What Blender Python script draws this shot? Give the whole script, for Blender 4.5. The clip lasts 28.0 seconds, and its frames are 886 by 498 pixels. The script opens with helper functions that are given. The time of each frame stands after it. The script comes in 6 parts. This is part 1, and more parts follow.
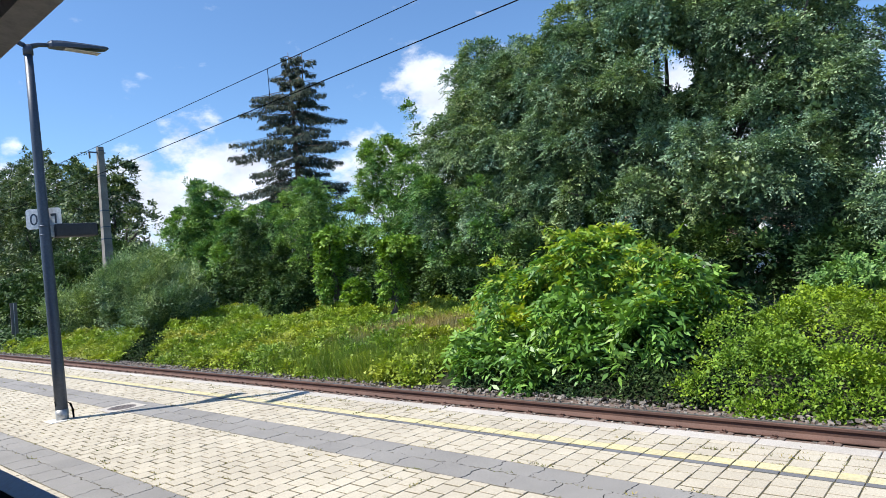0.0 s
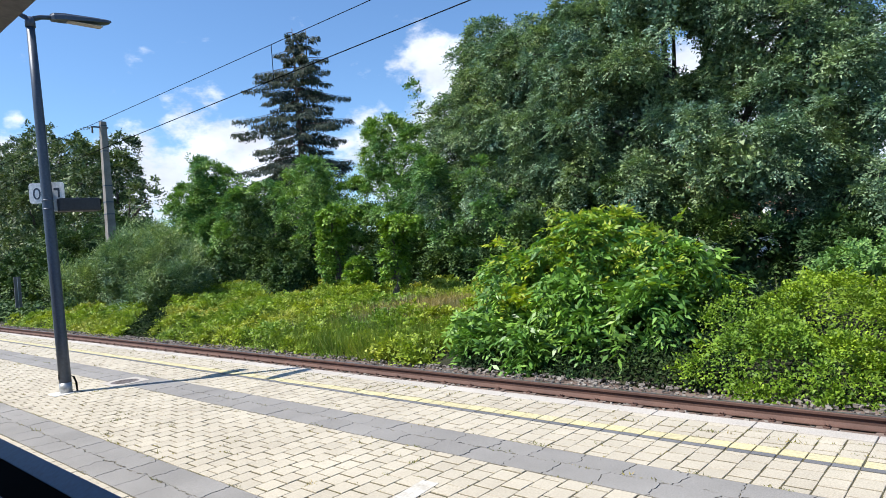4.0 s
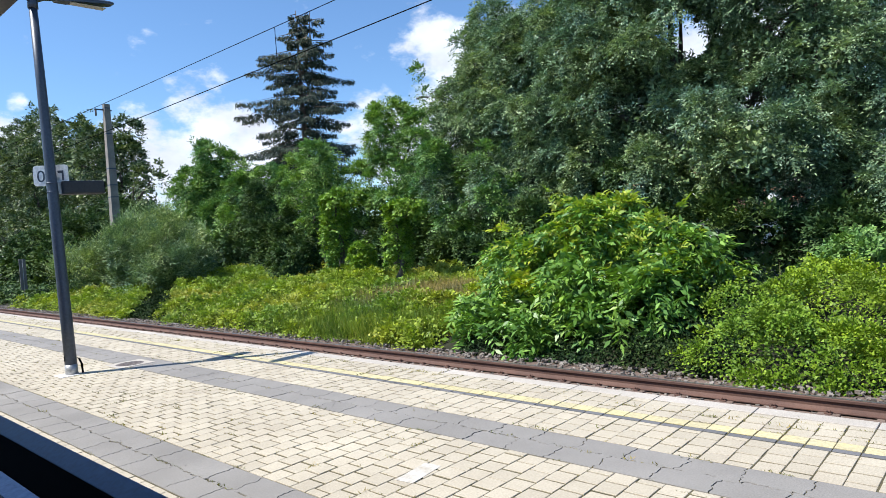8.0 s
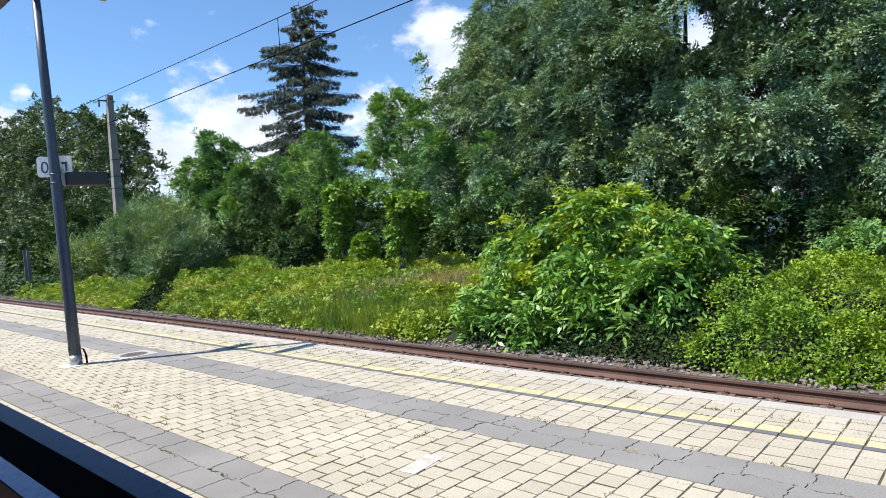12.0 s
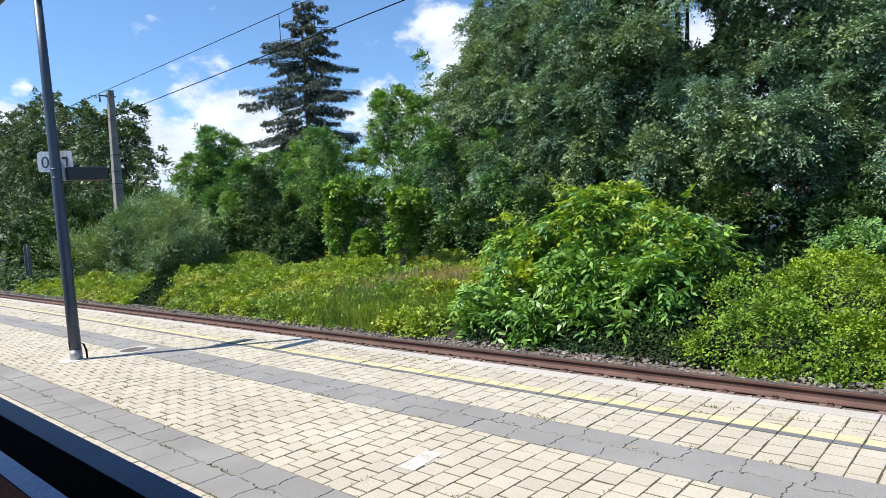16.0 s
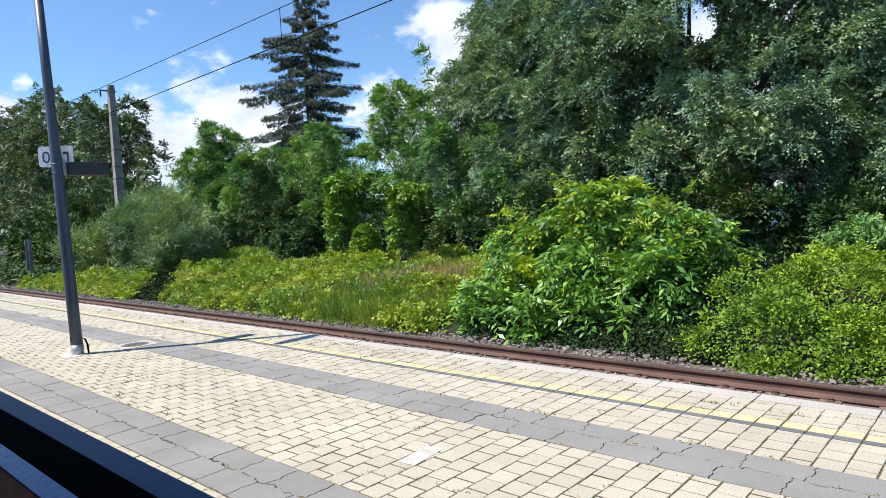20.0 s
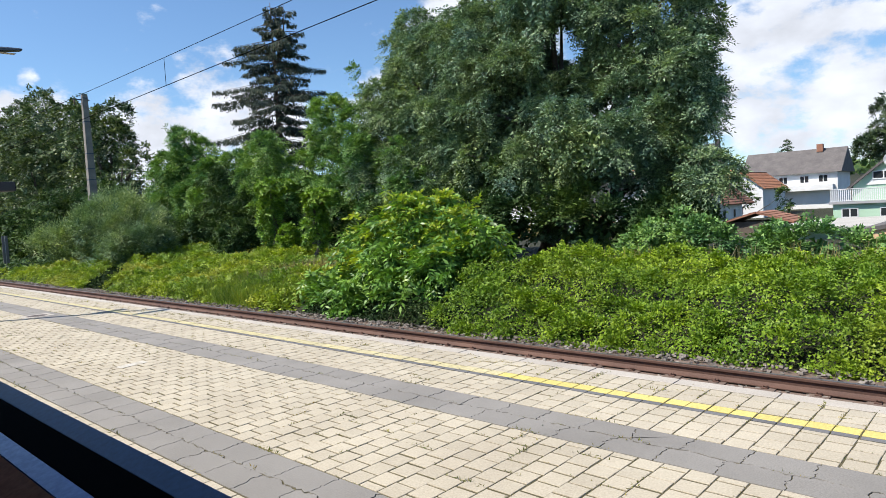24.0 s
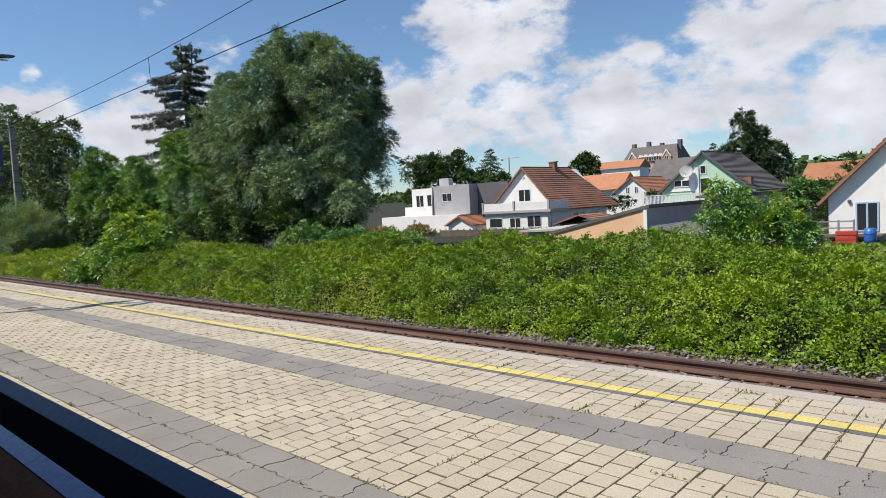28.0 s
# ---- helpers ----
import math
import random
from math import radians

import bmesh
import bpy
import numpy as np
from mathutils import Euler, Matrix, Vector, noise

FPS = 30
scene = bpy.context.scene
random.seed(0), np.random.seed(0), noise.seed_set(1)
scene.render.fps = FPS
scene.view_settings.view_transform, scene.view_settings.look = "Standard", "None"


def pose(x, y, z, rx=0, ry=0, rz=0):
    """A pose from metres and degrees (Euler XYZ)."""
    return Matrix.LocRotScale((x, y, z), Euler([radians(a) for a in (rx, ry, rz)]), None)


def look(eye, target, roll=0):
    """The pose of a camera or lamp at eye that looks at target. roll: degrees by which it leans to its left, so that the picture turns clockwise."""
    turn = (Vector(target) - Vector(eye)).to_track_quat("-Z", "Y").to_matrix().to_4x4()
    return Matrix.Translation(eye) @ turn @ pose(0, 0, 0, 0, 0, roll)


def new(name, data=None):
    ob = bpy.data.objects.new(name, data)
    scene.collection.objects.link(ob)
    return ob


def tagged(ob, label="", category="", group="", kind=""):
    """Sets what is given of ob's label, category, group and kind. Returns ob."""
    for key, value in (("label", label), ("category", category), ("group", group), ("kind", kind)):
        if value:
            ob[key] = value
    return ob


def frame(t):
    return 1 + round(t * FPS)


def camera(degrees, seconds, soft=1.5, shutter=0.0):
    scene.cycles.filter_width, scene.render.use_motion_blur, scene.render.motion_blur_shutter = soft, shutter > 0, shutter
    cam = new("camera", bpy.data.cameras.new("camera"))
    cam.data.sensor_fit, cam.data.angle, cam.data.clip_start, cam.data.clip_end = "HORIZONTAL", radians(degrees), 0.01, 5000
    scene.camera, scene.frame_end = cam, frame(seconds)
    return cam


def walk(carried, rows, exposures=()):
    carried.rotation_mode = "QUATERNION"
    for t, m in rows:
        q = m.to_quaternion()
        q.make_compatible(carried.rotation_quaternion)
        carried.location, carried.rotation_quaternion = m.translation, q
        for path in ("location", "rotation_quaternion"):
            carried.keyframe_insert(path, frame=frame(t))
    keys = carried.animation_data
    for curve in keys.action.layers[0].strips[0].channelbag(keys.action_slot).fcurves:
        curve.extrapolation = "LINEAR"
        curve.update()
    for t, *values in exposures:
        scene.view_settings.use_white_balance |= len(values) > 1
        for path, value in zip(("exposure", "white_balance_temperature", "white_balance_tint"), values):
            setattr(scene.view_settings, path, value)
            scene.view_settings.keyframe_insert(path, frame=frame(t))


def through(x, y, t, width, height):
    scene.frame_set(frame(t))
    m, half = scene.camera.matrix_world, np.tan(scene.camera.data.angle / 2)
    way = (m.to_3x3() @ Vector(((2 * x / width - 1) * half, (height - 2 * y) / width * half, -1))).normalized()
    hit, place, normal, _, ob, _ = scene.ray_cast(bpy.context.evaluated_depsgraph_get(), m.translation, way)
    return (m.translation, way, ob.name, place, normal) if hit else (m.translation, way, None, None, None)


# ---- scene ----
cam = camera(68.6, 28.0, soft=0.8)
EYE = 1.95
# seconds, metres along the track, yaw, pitch, roll
ROWS = [
    (0.0, 0.0, 41.35, 1.36, 4.99),
    (0.5, 0.0, 41.38, 0.93, 4.91),
    (1.0, 0.0, 41.3, 0.65, 4.85),
    (1.5, 0.0, 41.21, 0.27, 4.77),
    (2.0, 0.0, 41.15, 0.14, 4.65),
    (2.5, 0.0, 41.15, 0.04, 4.43),
    (3.0, 0.0, 41.26, -0.33, 4.41),
    (3.5, 0.0, 41.42, -0.28, 4.24),
    (5.5, 0.0, 41.87, -0.99, 4.15),
    (6.0, 0.0, 41.95, -1.12, 4.08),
    (6.5, 0.0, 42.02, -1.25, 4.07),
    (7.0, 0.0, 41.86, -1.53, 4.02),
    (7.5, 0.0, 41.82, -1.7, 3.94),
    (8.0, 0.0, 41.86, -1.72, 3.87),
    (8.5, 0.0, 41.81, -1.85, 3.87),
    (9.0, 0.0, 41.9, -1.93, 3.87),
    (9.5, 0.0, 41.94, -2.02, 3.89),
    (10.0, 0.0, 41.87, -2.23, 3.84),
    (10.5, 0.0, 41.94, -2.36, 3.86),
    (11.0, 0.0, 42.05, -2.32, 3.81),
    (11.5, 0.0, 42.02, -2.36, 3.72),
    (12.0, 0.0, 42.12, -2.4, 3.72),
    (12.5, 0.0, 42.25, -2.5, 3.74),
    (14.5, 0.0, 42.32, -2.55, 3.55),
    (15.0, 0.0, 42.31, -2.63, 3.51),
    (15.5, 0.0, 42.27, -2.69, 3.55),
    (16.0, 0.0, 42.16, -2.68, 3.45),
    (16.5, 0.0, 42.09, -2.88, 3.41),
    (17.0, 0.0, 42.1, -2.82, 3.28),
    (17.5, 0.0, 42.2, -2.78, 3.4),
    (18.0, 0.0, 42.32, -2.8, 3.36),
    (18.5, 0.0, 42.21, -2.98, 3.36),
    (19.0, 0.0, 42.25, -3.22, 3.34),
    (19.5, 0.0, 42.4, -3.13, 3.32),
    (20.0, 0.0, 42.24, -3.08, 3.39),
    (20.5, 0.0, 41.98, -2.82, 3.12),
    (22.5, 1.852, 42.32, -3.03, 3.24),
    (23.0, 2.945, 42.42, -3.21, 3.29),
    (23.5, 4.281, 42.5, -3.21, 3.18),
    (24.0, 5.848, 42.62, -3.46, 3.28),
    (24.5, 7.559, 42.8, -3.64, 3.34),
    (25.0, 9.586, 42.99, -3.69, 3.37),
    (25.5, 11.722, 42.73, -3.51, 3.28),
    (26.0, 14.018, 42.78, -3.63, 3.21),
    (26.5, 16.57, 42.91, -3.34, 3.15),
    (27.0, 19.322, 42.94, -3.59, 3.33),
    (27.5, 22.267, 42.98, -3.82, 3.25),
    (28.0, 25.355, 42.8, -3.81, 3.29),
]
EXPOSURES = [(0.0, 0.64, 6350, 10), (20.5, 0.64, 6350, 10), (22.5, 0.56, 6450, 10), (24.0, 0.48, 6700, 10), (26.0, 0.28, 6950, 11), (28.0, 0.15, 6950, 11)]
walk(cam, [(t, pose(x, 0, EYE, 90 + pitch, roll, yaw)) for t, x, yaw, pitch, roll in ROWS], EXPOSURES)

# ---- world, sun, exposure ----
SUN_FROM = Vector((-0.406, -0.564, 1.0)).normalized()
world = bpy.data.worlds.new("world")
scene.world = world
world.use_nodes = True
SKY, CLOUD = 0.105, 7.2
# azimuth east of the far track's normal, height, half width and half height, in degrees
CLOUDS = [(-77.0, 6.0, 7.0, 5.5), (-67.0, 6.5, 6.0, 4.4), (-61.0, 9.3, 3.6, 4.4), (-57.0, 7.0, 6.0, 3.6), (-74.4, 11.4, 0.9, 0.9), (-42.0, 15.4, 2.8, 3.4), (-37.5, 12.5, 6.5, 5.5), (-42.0, 8.0, 9.0, 5.0), (-26.0, 6.8, 12.0, 5.2), (-14.0, 12.4, 9.0, 3.6), (-9.0, 6.0, 14.0, 5.0)]


def build_sky():
    nt = world.node_tree
    nt.nodes.clear()

    def calc(op, a, b=None, c=None):
        n = nt.nodes.new("ShaderNodeMath")
        n.operation = op
        for i, v in enumerate((a, b, c)):
            if v is None:
                continue
            if hasattr(v, "node"):
                nt.links.new(v, n.inputs[i])
            else:
                n.inputs[i].default_value = v
        return n.outputs[0]

    out = nt.nodes.new("ShaderNodeOutputWorld")
    back = nt.nodes.new("ShaderNodeBackground")
    sky = nt.nodes.new("ShaderNodeTexSky")
    sky.sky_type = "NISHITA"
    sky.sun_disc = False
    sky.sun_elevation = math.asin(SUN_FROM.z)
    sky.sun_rotation = math.atan2(SUN_FROM.x, SUN_FROM.y)
    sky.altitude, sky.air_density, sky.dust_density, sky.ozone_density = 300, 1.0, 0.35, 3.2
    back.inputs["Strength"].default_value = SKY
    # clouds: a few banks of cumulus over the horizon, with ragged edges
    tc = nt.nodes.new("ShaderNodeTexCoord").outputs["Generated"]
    sep = nt.nodes.new("ShaderNodeSeparateXYZ")
    nt.links.new(tc, sep.inputs[0])
    az = calc("MULTIPLY", calc("ARCTAN2", sep.outputs[0], sep.outputs[1]), 57.296)
    el = calc("MULTIPLY", calc("ARCSINE", sep.outputs[2]), 57.296)
    mask = None
    for a0, e0, ra, re_ in CLOUDS:
        u = calc("DIVIDE", calc("SUBTRACT", az, a0), ra)
        v = calc("DIVIDE", calc("SUBTRACT", el, e0), re_)
        d = calc("SUBTRACT", 1.0, calc("ADD", calc("MULTIPLY", u, u), calc("MULTIPLY", v, v)))
        mask = d if mask is None else calc("SMOOTH_MAX", mask, d, 0.3)
    mask = calc("MAXIMUM", mask, -0.75)
    mp = nt.nodes.new("ShaderNodeMapping")
    mp.inputs["Scale"].default_value = (1, 1, 1.7)
    nt.links.new(tc, mp.inputs["Vector"])
    n1 = nt.nodes.new("ShaderNodeTexNoise")
    n1.inputs["Scale"].default_value, n1.inputs["Detail"].default_value, n1.inputs["Roughness"].default_value = 12.0, 9.0, 0.6
    nt.links.new(mp.outputs[0], n1.inputs["Vector"])
    dens = calc("ADD", calc("MULTIPLY", mask, 0.55), calc("MULTIPLY", calc("SUBTRACT", n1.outputs["Fac"], 0.475), 2.6))
    ss = nt.nodes.new("ShaderNodeMapRange")
    ss.interpolation_type = "SMOOTHSTEP"
    ss.inputs["From Min"].default_value, ss.inputs["From Max"].default_value = -0.06, 0.50
    nt.links.new(dens, ss.inputs["Value"])
    n2 = nt.nodes.new("ShaderNodeTexNoise")
    n2.inputs["Scale"].default_value, n2.inputs["Detail"].default_value = 11.0, 6.0
    nt.links.new(mp.outputs[0], n2.inputs["Vector"])
    shade = nt.nodes.new("ShaderNodeMapRange")
    shade.inputs["From Min"].default_value, shade.inputs["From Max"].default_value = 0.3, 0.7
    shade.inputs["To Min"].default_value, shade.inputs["To Max"].default_value = CLOUD * 0.72, CLOUD * 1.06
    nt.links.new(n2.outputs["Fac"], shade.inputs["Value"])
    white = nt.nodes.new("ShaderNodeCombineColor")
    for i, k in enumerate((0.92, 0.99, 1.13)):
        nt.links.new(calc("MULTIPLY", shade.outputs[0], k), white.inputs[i])
    mx = nt.nodes.new("ShaderNodeMix")
    mx.data_type = "RGBA"
    nt.links.new(ss.outputs[0], mx.inputs[0])
    clear = nt.nodes.new("ShaderNodeMix")
    clear.data_type, clear.blend_type = "RGBA", "MULTIPLY"
    clear.inputs[0].default_value = 1.0
    clear.inputs[7].default_value = (0.83, 1.0, 1.13, 1)
    nt.links.new(sky.outputs[0], clear.inputs[6])
    nt.links.new(clear.outputs[2], mx.inputs[6])
    nt.links.new(white.outputs[0], mx.inputs[7])
    nt.links.new(mx.outputs[2], back.inputs["Color"])
    nt.links.new(back.outputs[0], out.inputs["Surface"])


build_sky()
sun = new("sun", bpy.data.lights.new("sun", "SUN"))
sun.data.energy, sun.data.angle, sun.data.color = 5.0, radians(0.6), (1.0, 0.95, 0.87)
sun.matrix_world = look(SUN_FROM * 60, (0, 0, 0))

# ---- helpers ----


def node_mat(name):
    m = bpy.data.materials.new(name)
    m.use_nodes = True
    nt = m.node_tree
    bsdf = nt.nodes["Principled BSDF"]
    return m, nt, bsdf


def ramp(nt, fac, stops):
    r = nt.nodes.new("ShaderNodeValToRGB")
    el = r.color_ramp.elements
    while len(el) < len(stops):
        el.new(0.5)
    for e, (p, c) in zip(el, stops):
        e.position, e.color = p, (*c, 1)
    nt.links.new(fac, r.inputs["Fac"])
    return r.outputs["Color"]


def noise_tex(nt, scale, detail=4.0, rough=0.55, coords="Object", stretch=None):
    tc = nt.nodes.new("ShaderNodeTexCoord")
    n = nt.nodes.new("ShaderNodeTexNoise")
    n.inputs["Scale"].default_value, n.inputs["Detail"].default_value = scale, detail
    n.inputs["Roughness"].default_value = rough
    if coords == "World":
        src = nt.nodes.new("ShaderNodeNewGeometry").outputs["Position"]
    else:
        src = tc.outputs[coords]
    if stretch:
        mp = nt.nodes.new("ShaderNodeMapping")
        mp.inputs["Scale"].default_value = stretch
        nt.links.new(src, mp.inputs["Vector"])
        src = mp.outputs[0]
    nt.links.new(src, n.inputs["Vector"])
    return n.outputs["Fac"]


def mixc(nt, kind, fac, a, b):
    mx = nt.nodes.new("ShaderNodeMix")
    mx.data_type, mx.blend_type = "RGBA", kind
    for sock, v in ((mx.inputs[0], fac), (mx.inputs[6], a), (mx.inputs[7], b)):
        if hasattr(v, "node"):
            nt.links.new(v, sock)
        else:
            sock.default_value = v if isinstance(v, float) else (*v, 1)
    return mx.outputs[2]


def bump(nt, bsdf, height, strength=0.3, dist=0.01):
    b = nt.nodes.new("ShaderNodeBump")
    b.inputs["Strength"].default_value, b.inputs["Distance"].default_value = strength, dist
    nt.links.new(height, b.inputs["Height"])
    nt.links.new(b.outputs[0], bsdf.inputs["Normal"])


def stone_mat(name, lo, hi, rough=0.85, fine=60.0, coarse=1.2, spread=0.25, metal=0.0, bumps=0.35, coords="World", gloss=0.5, grain=0.28):
    """Mineral or painted surface: grain, large stains and a change from piece to piece."""
    m, nt, bsdf = node_mat(name)
    big = noise_tex(nt, coarse, 5.0, 0.6, coords)
    base = ramp(nt, big, [(0.3, lo), (0.7, hi)])
    small = noise_tex(nt, fine, 3.0, 0.7, coords)
    speck = ramp(nt, small, [(0.3, (1 - grain,) * 3), (0.7, (1 + grain * 0.43,) * 3)])
    col = mixc(nt, "MULTIPLY", 1.0, base, speck)
    if spread:
        info = nt.nodes.new("ShaderNodeObjectInfo").outputs["Random"]
        isl = nt.nodes.new("ShaderNodeNewGeometry").outputs["Random Per Island"]
        add = nt.nodes.new("ShaderNodeMath")
        add.operation = "ADD"
        nt.links.new(info, add.inputs[0])
        nt.links.new(isl, add.inputs[1])
        fr = nt.nodes.new("ShaderNodeMath")
        fr.operation = "FRACT"
        nt.links.new(add.outputs[0], fr.inputs[0])
        vary = ramp(nt, fr.outputs[0], [(0.0, (1 - spread,) * 3), (1.0, (1 + spread * 0.6,) * 3)])
        col = mixc(nt, "MULTIPLY", 1.0, col, vary)
    nt.links.new(col, bsdf.inputs["Base Color"])
    bsdf.inputs["Roughness"].default_value = rough
    bsdf.inputs["Metallic"].default_value = metal
    bsdf.inputs["Specular IOR Level"].default_value = gloss
    if bumps:
        bump(nt, bsdf, small, bumps, 0.004)
    return m


def leaf_mat(name, stops, rough=0.55, through=0.3, patch=None, gloss=0.3):
    """Leaves: a tone for every leaf, large patches of tone, light passing through."""
    m, nt, bsdf = node_mat(name)
    isl = nt.nodes.new("ShaderNodeNewGeometry").outputs["Random Per Island"]
    col = ramp(nt, isl, stops)
    big = noise_tex(nt, 0.45, 3.0, 0.6, "World")
    tone = ramp(nt, big, [(0.34, (0.66, 0.82, 1.02)), (0.66, (1.34, 1.20, 0.72))])
    col = mixc(nt, "MULTIPLY", 0.85, col, tone)
    tuft = ramp(nt, noise_tex(nt, 2.1, 2.0, 0.5, "World"), [(0.36, (0.72, 0.76, 0.80)), (0.64, (1.22, 1.18, 1.08))])
    col = mixc(nt, "MULTIPLY", 0.8, col, tuft)
    if patch:
        colour, scale, lo, hi = patch
        mask = ramp(nt, noise_tex(nt, scale, 3.0, 0.6, "World"), [(lo, (0, 0, 0)), (hi, (1, 1, 1))])
        col = mixc(nt, "MIX", mask, col, colour)
    nt.links.new(col, bsdf.inputs["Base Color"])
    bsdf.inputs["Roughness"].default_value = rough
    bsdf.inputs["Specular IOR Level"].default_value = gloss
    tr = nt.nodes.new("ShaderNodeBsdfTranslucent")
    warm = mixc(nt, "MULTIPLY", 1.0, col, (1.25, 1.3, 0.55))
    nt.links.new(warm, tr.inputs["Color"])
    mix = nt.nodes.new("ShaderNodeMixShader")
    mix.inputs[0].default_value = through
    nt.links.new(bsdf.outputs[0], mix.inputs[1])
    nt.links.new(tr.outputs[0], mix.inputs[2])
    nt.links.new(mix.outputs[0], nt.nodes["Material Output"].inputs["Surface"])
    return m


def mesh_of(name, bm):
    me = bpy.data.meshes.new(name)
    bm.to_mesh(me)
    bm.free()
    return me


def part(name, bm, material, parent=None, label=""):
    """Links a bmesh (or a finished mesh) as one object under a thing or a part."""
    me = bm if isinstance(bm, bpy.types.Mesh) else mesh_of(name, bm)
    if material and not me.materials:
        me.materials.append(material)
    ob = new(name, me)
    if parent:
        ob.parent = parent
    if label:
        tagged(ob, label)
    return ob


def thing(name, at=(0, 0, 0), label="", category="", group="", kind="", rz=0.0):
    ob = new(name)
    ob.matrix_world = pose(*at, 0, 0, rz)
    ob.empty_display_size = 0.2
    return tagged(ob, label, category, group, kind)


def box(bm, x0, x1, y0, y1, z0, z1, bevel=0.0):
    r = bmesh.ops.create_cube(bm, size=1.0)
    vs = r["verts"]
    for v in vs:
        v.co = Vector((x0 + (v.co.x + 0.5) * (x1 - x0), y0 + (v.co.y + 0.5) * (y1 - y0), z0 + (v.co.z + 0.5) * (z1 - z0)))
    if bevel:
        es = list({e for v in vs for e in v.link_edges})
        bmesh.ops.bevel(bm, geom=es, offset=bevel, segments=2, affect="EDGES", profile=0.6)
    return bm


def boxm(x0, x1, y0, y1, z0, z1, bevel=0.0):
    return box(bmesh.new(), x0, x1, y0, y1, z0, z1, bevel)


def tube(bm, path, radii, sides=10, cap=True):
    """A tapered tube along a list of points."""
    rings = []
    for i, p in enumerate(path):
        p = Vector(p)
        a = Vector(path[max(i - 1, 0)])
        b = Vector(path[min(i + 1, len(path) - 1)])
        d = (b - a).normalized()
        u = d.orthogonal().normalized() if abs(d.z) < 0.95 else Vector((1, 0, 0))
        u = (u - d * u.dot(d)).normalized()
        w = d.cross(u)
        r = radii[i] if isinstance(radii, (list, tuple)) else radii
        rings.append([bm.verts.new(p + (u * math.cos(k) + w * math.sin(k)) * r) for k in (2 * math.pi * j / sides for j in range(sides))])
    for a, b in zip(rings, rings[1:]):
        for j in range(sides):
            f = bm.faces.new((a[j], a[(j + 1) % sides], b[(j + 1) % sides], b[j]))
            f.smooth = True
    if cap:
        bm.faces.new(rings[0][::-1])
        bm.faces.new(rings[-1])
    return bm


def extrude_profile(profile, x0, x1):
    """A closed outline of (y, z) points drawn out along the track."""
    bm = bmesh.new()
    a = [bm.verts.new((x0, y, z)) for y, z in profile]
    b = [bm.verts.new((x1, y, z)) for y, z in profile]
    n = len(profile)
    for i in range(n):
        bm.faces.new((a[i], a[(i + 1) % n], b[(i + 1) % n], b[i]))
    bm.faces.new(a[::-1])
    bm.faces.new(b)
    bmesh.ops.recalc_face_normals(bm, faces=bm.faces)
    return bm


def prism(points, axis, a, b):
    """A closed flat outline drawn out along an axis; points are in the two other axes."""
    bm = bmesh.new()

    def put(p, d):
        return bm.verts.new({"x": (d, p[0], p[1]), "y": (p[0], d, p[1]), "z": (p[0], p[1], d)}[axis])

    lo, hi = [put(p, a) for p in points], [put(p, b) for p in points]
    n = len(points)
    for i in range(n):
        bm.faces.new((lo[i], lo[(i + 1) % n], hi[(i + 1) % n], hi[i]))
    bm.faces.new(lo[::-1])
    bm.faces.new(hi)
    bmesh.ops.recalc_face_normals(bm, faces=bm.faces)
    return bm


def quads_mesh(name, verts, per=4):
    """A mesh of loose faces, each with its own corners, from an array (faces, corners, 3)."""
    n, k, _ = verts.shape
    me = bpy.data.meshes.new(name)
    me.vertices.add(n * k)
    me.vertices.foreach_set("co", verts.reshape(-1).astype(np.float32))
    me.loops.add(n * k)
    me.loops.foreach_set("vertex_index", np.arange(n * k, dtype=np.int32))
    me.polygons.add(n)
    me.polygons.foreach_set("loop_start", np.arange(n, dtype=np.int32) * k)
    me.update(calc_edges=True)
    return me


def unit(a):
    return a / np.maximum(np.linalg.norm(a, axis=-1, keepdims=True), 1e-6)


def leaves(pos, axis, face, length, width, fold=0.18):
    """Kite-shaped leaves, folded along the midrib: corners (n, 4, 3)."""
    axis = unit(axis)
    side = unit(np.cross(axis, face))
    up = np.cross(side, axis)
    L, W = length[:, None], width[:, None]
    mid = pos + axis * L * 0.42 - up * W * fold
    return np.stack([pos, mid + side * W * 0.5 + up * W * fold * 1.6, pos + axis * L - up * L * 0.08, mid - side * W * 0.5 + up * W * fold * 1.6], 1)


def leaflets(pos, axis, face, length, width):
    """Plain pointed leaflets for fine feathered leaves: corners (n, 3, 3)."""
    axis = unit(axis)
    side = unit(np.cross(axis, face))
    a = pos + axis * (length * 0.25)[:, None]
    s = side * (width * 0.62)[:, None]
    return np.stack([a + s, pos + axis * length[:, None], a - s], 1)


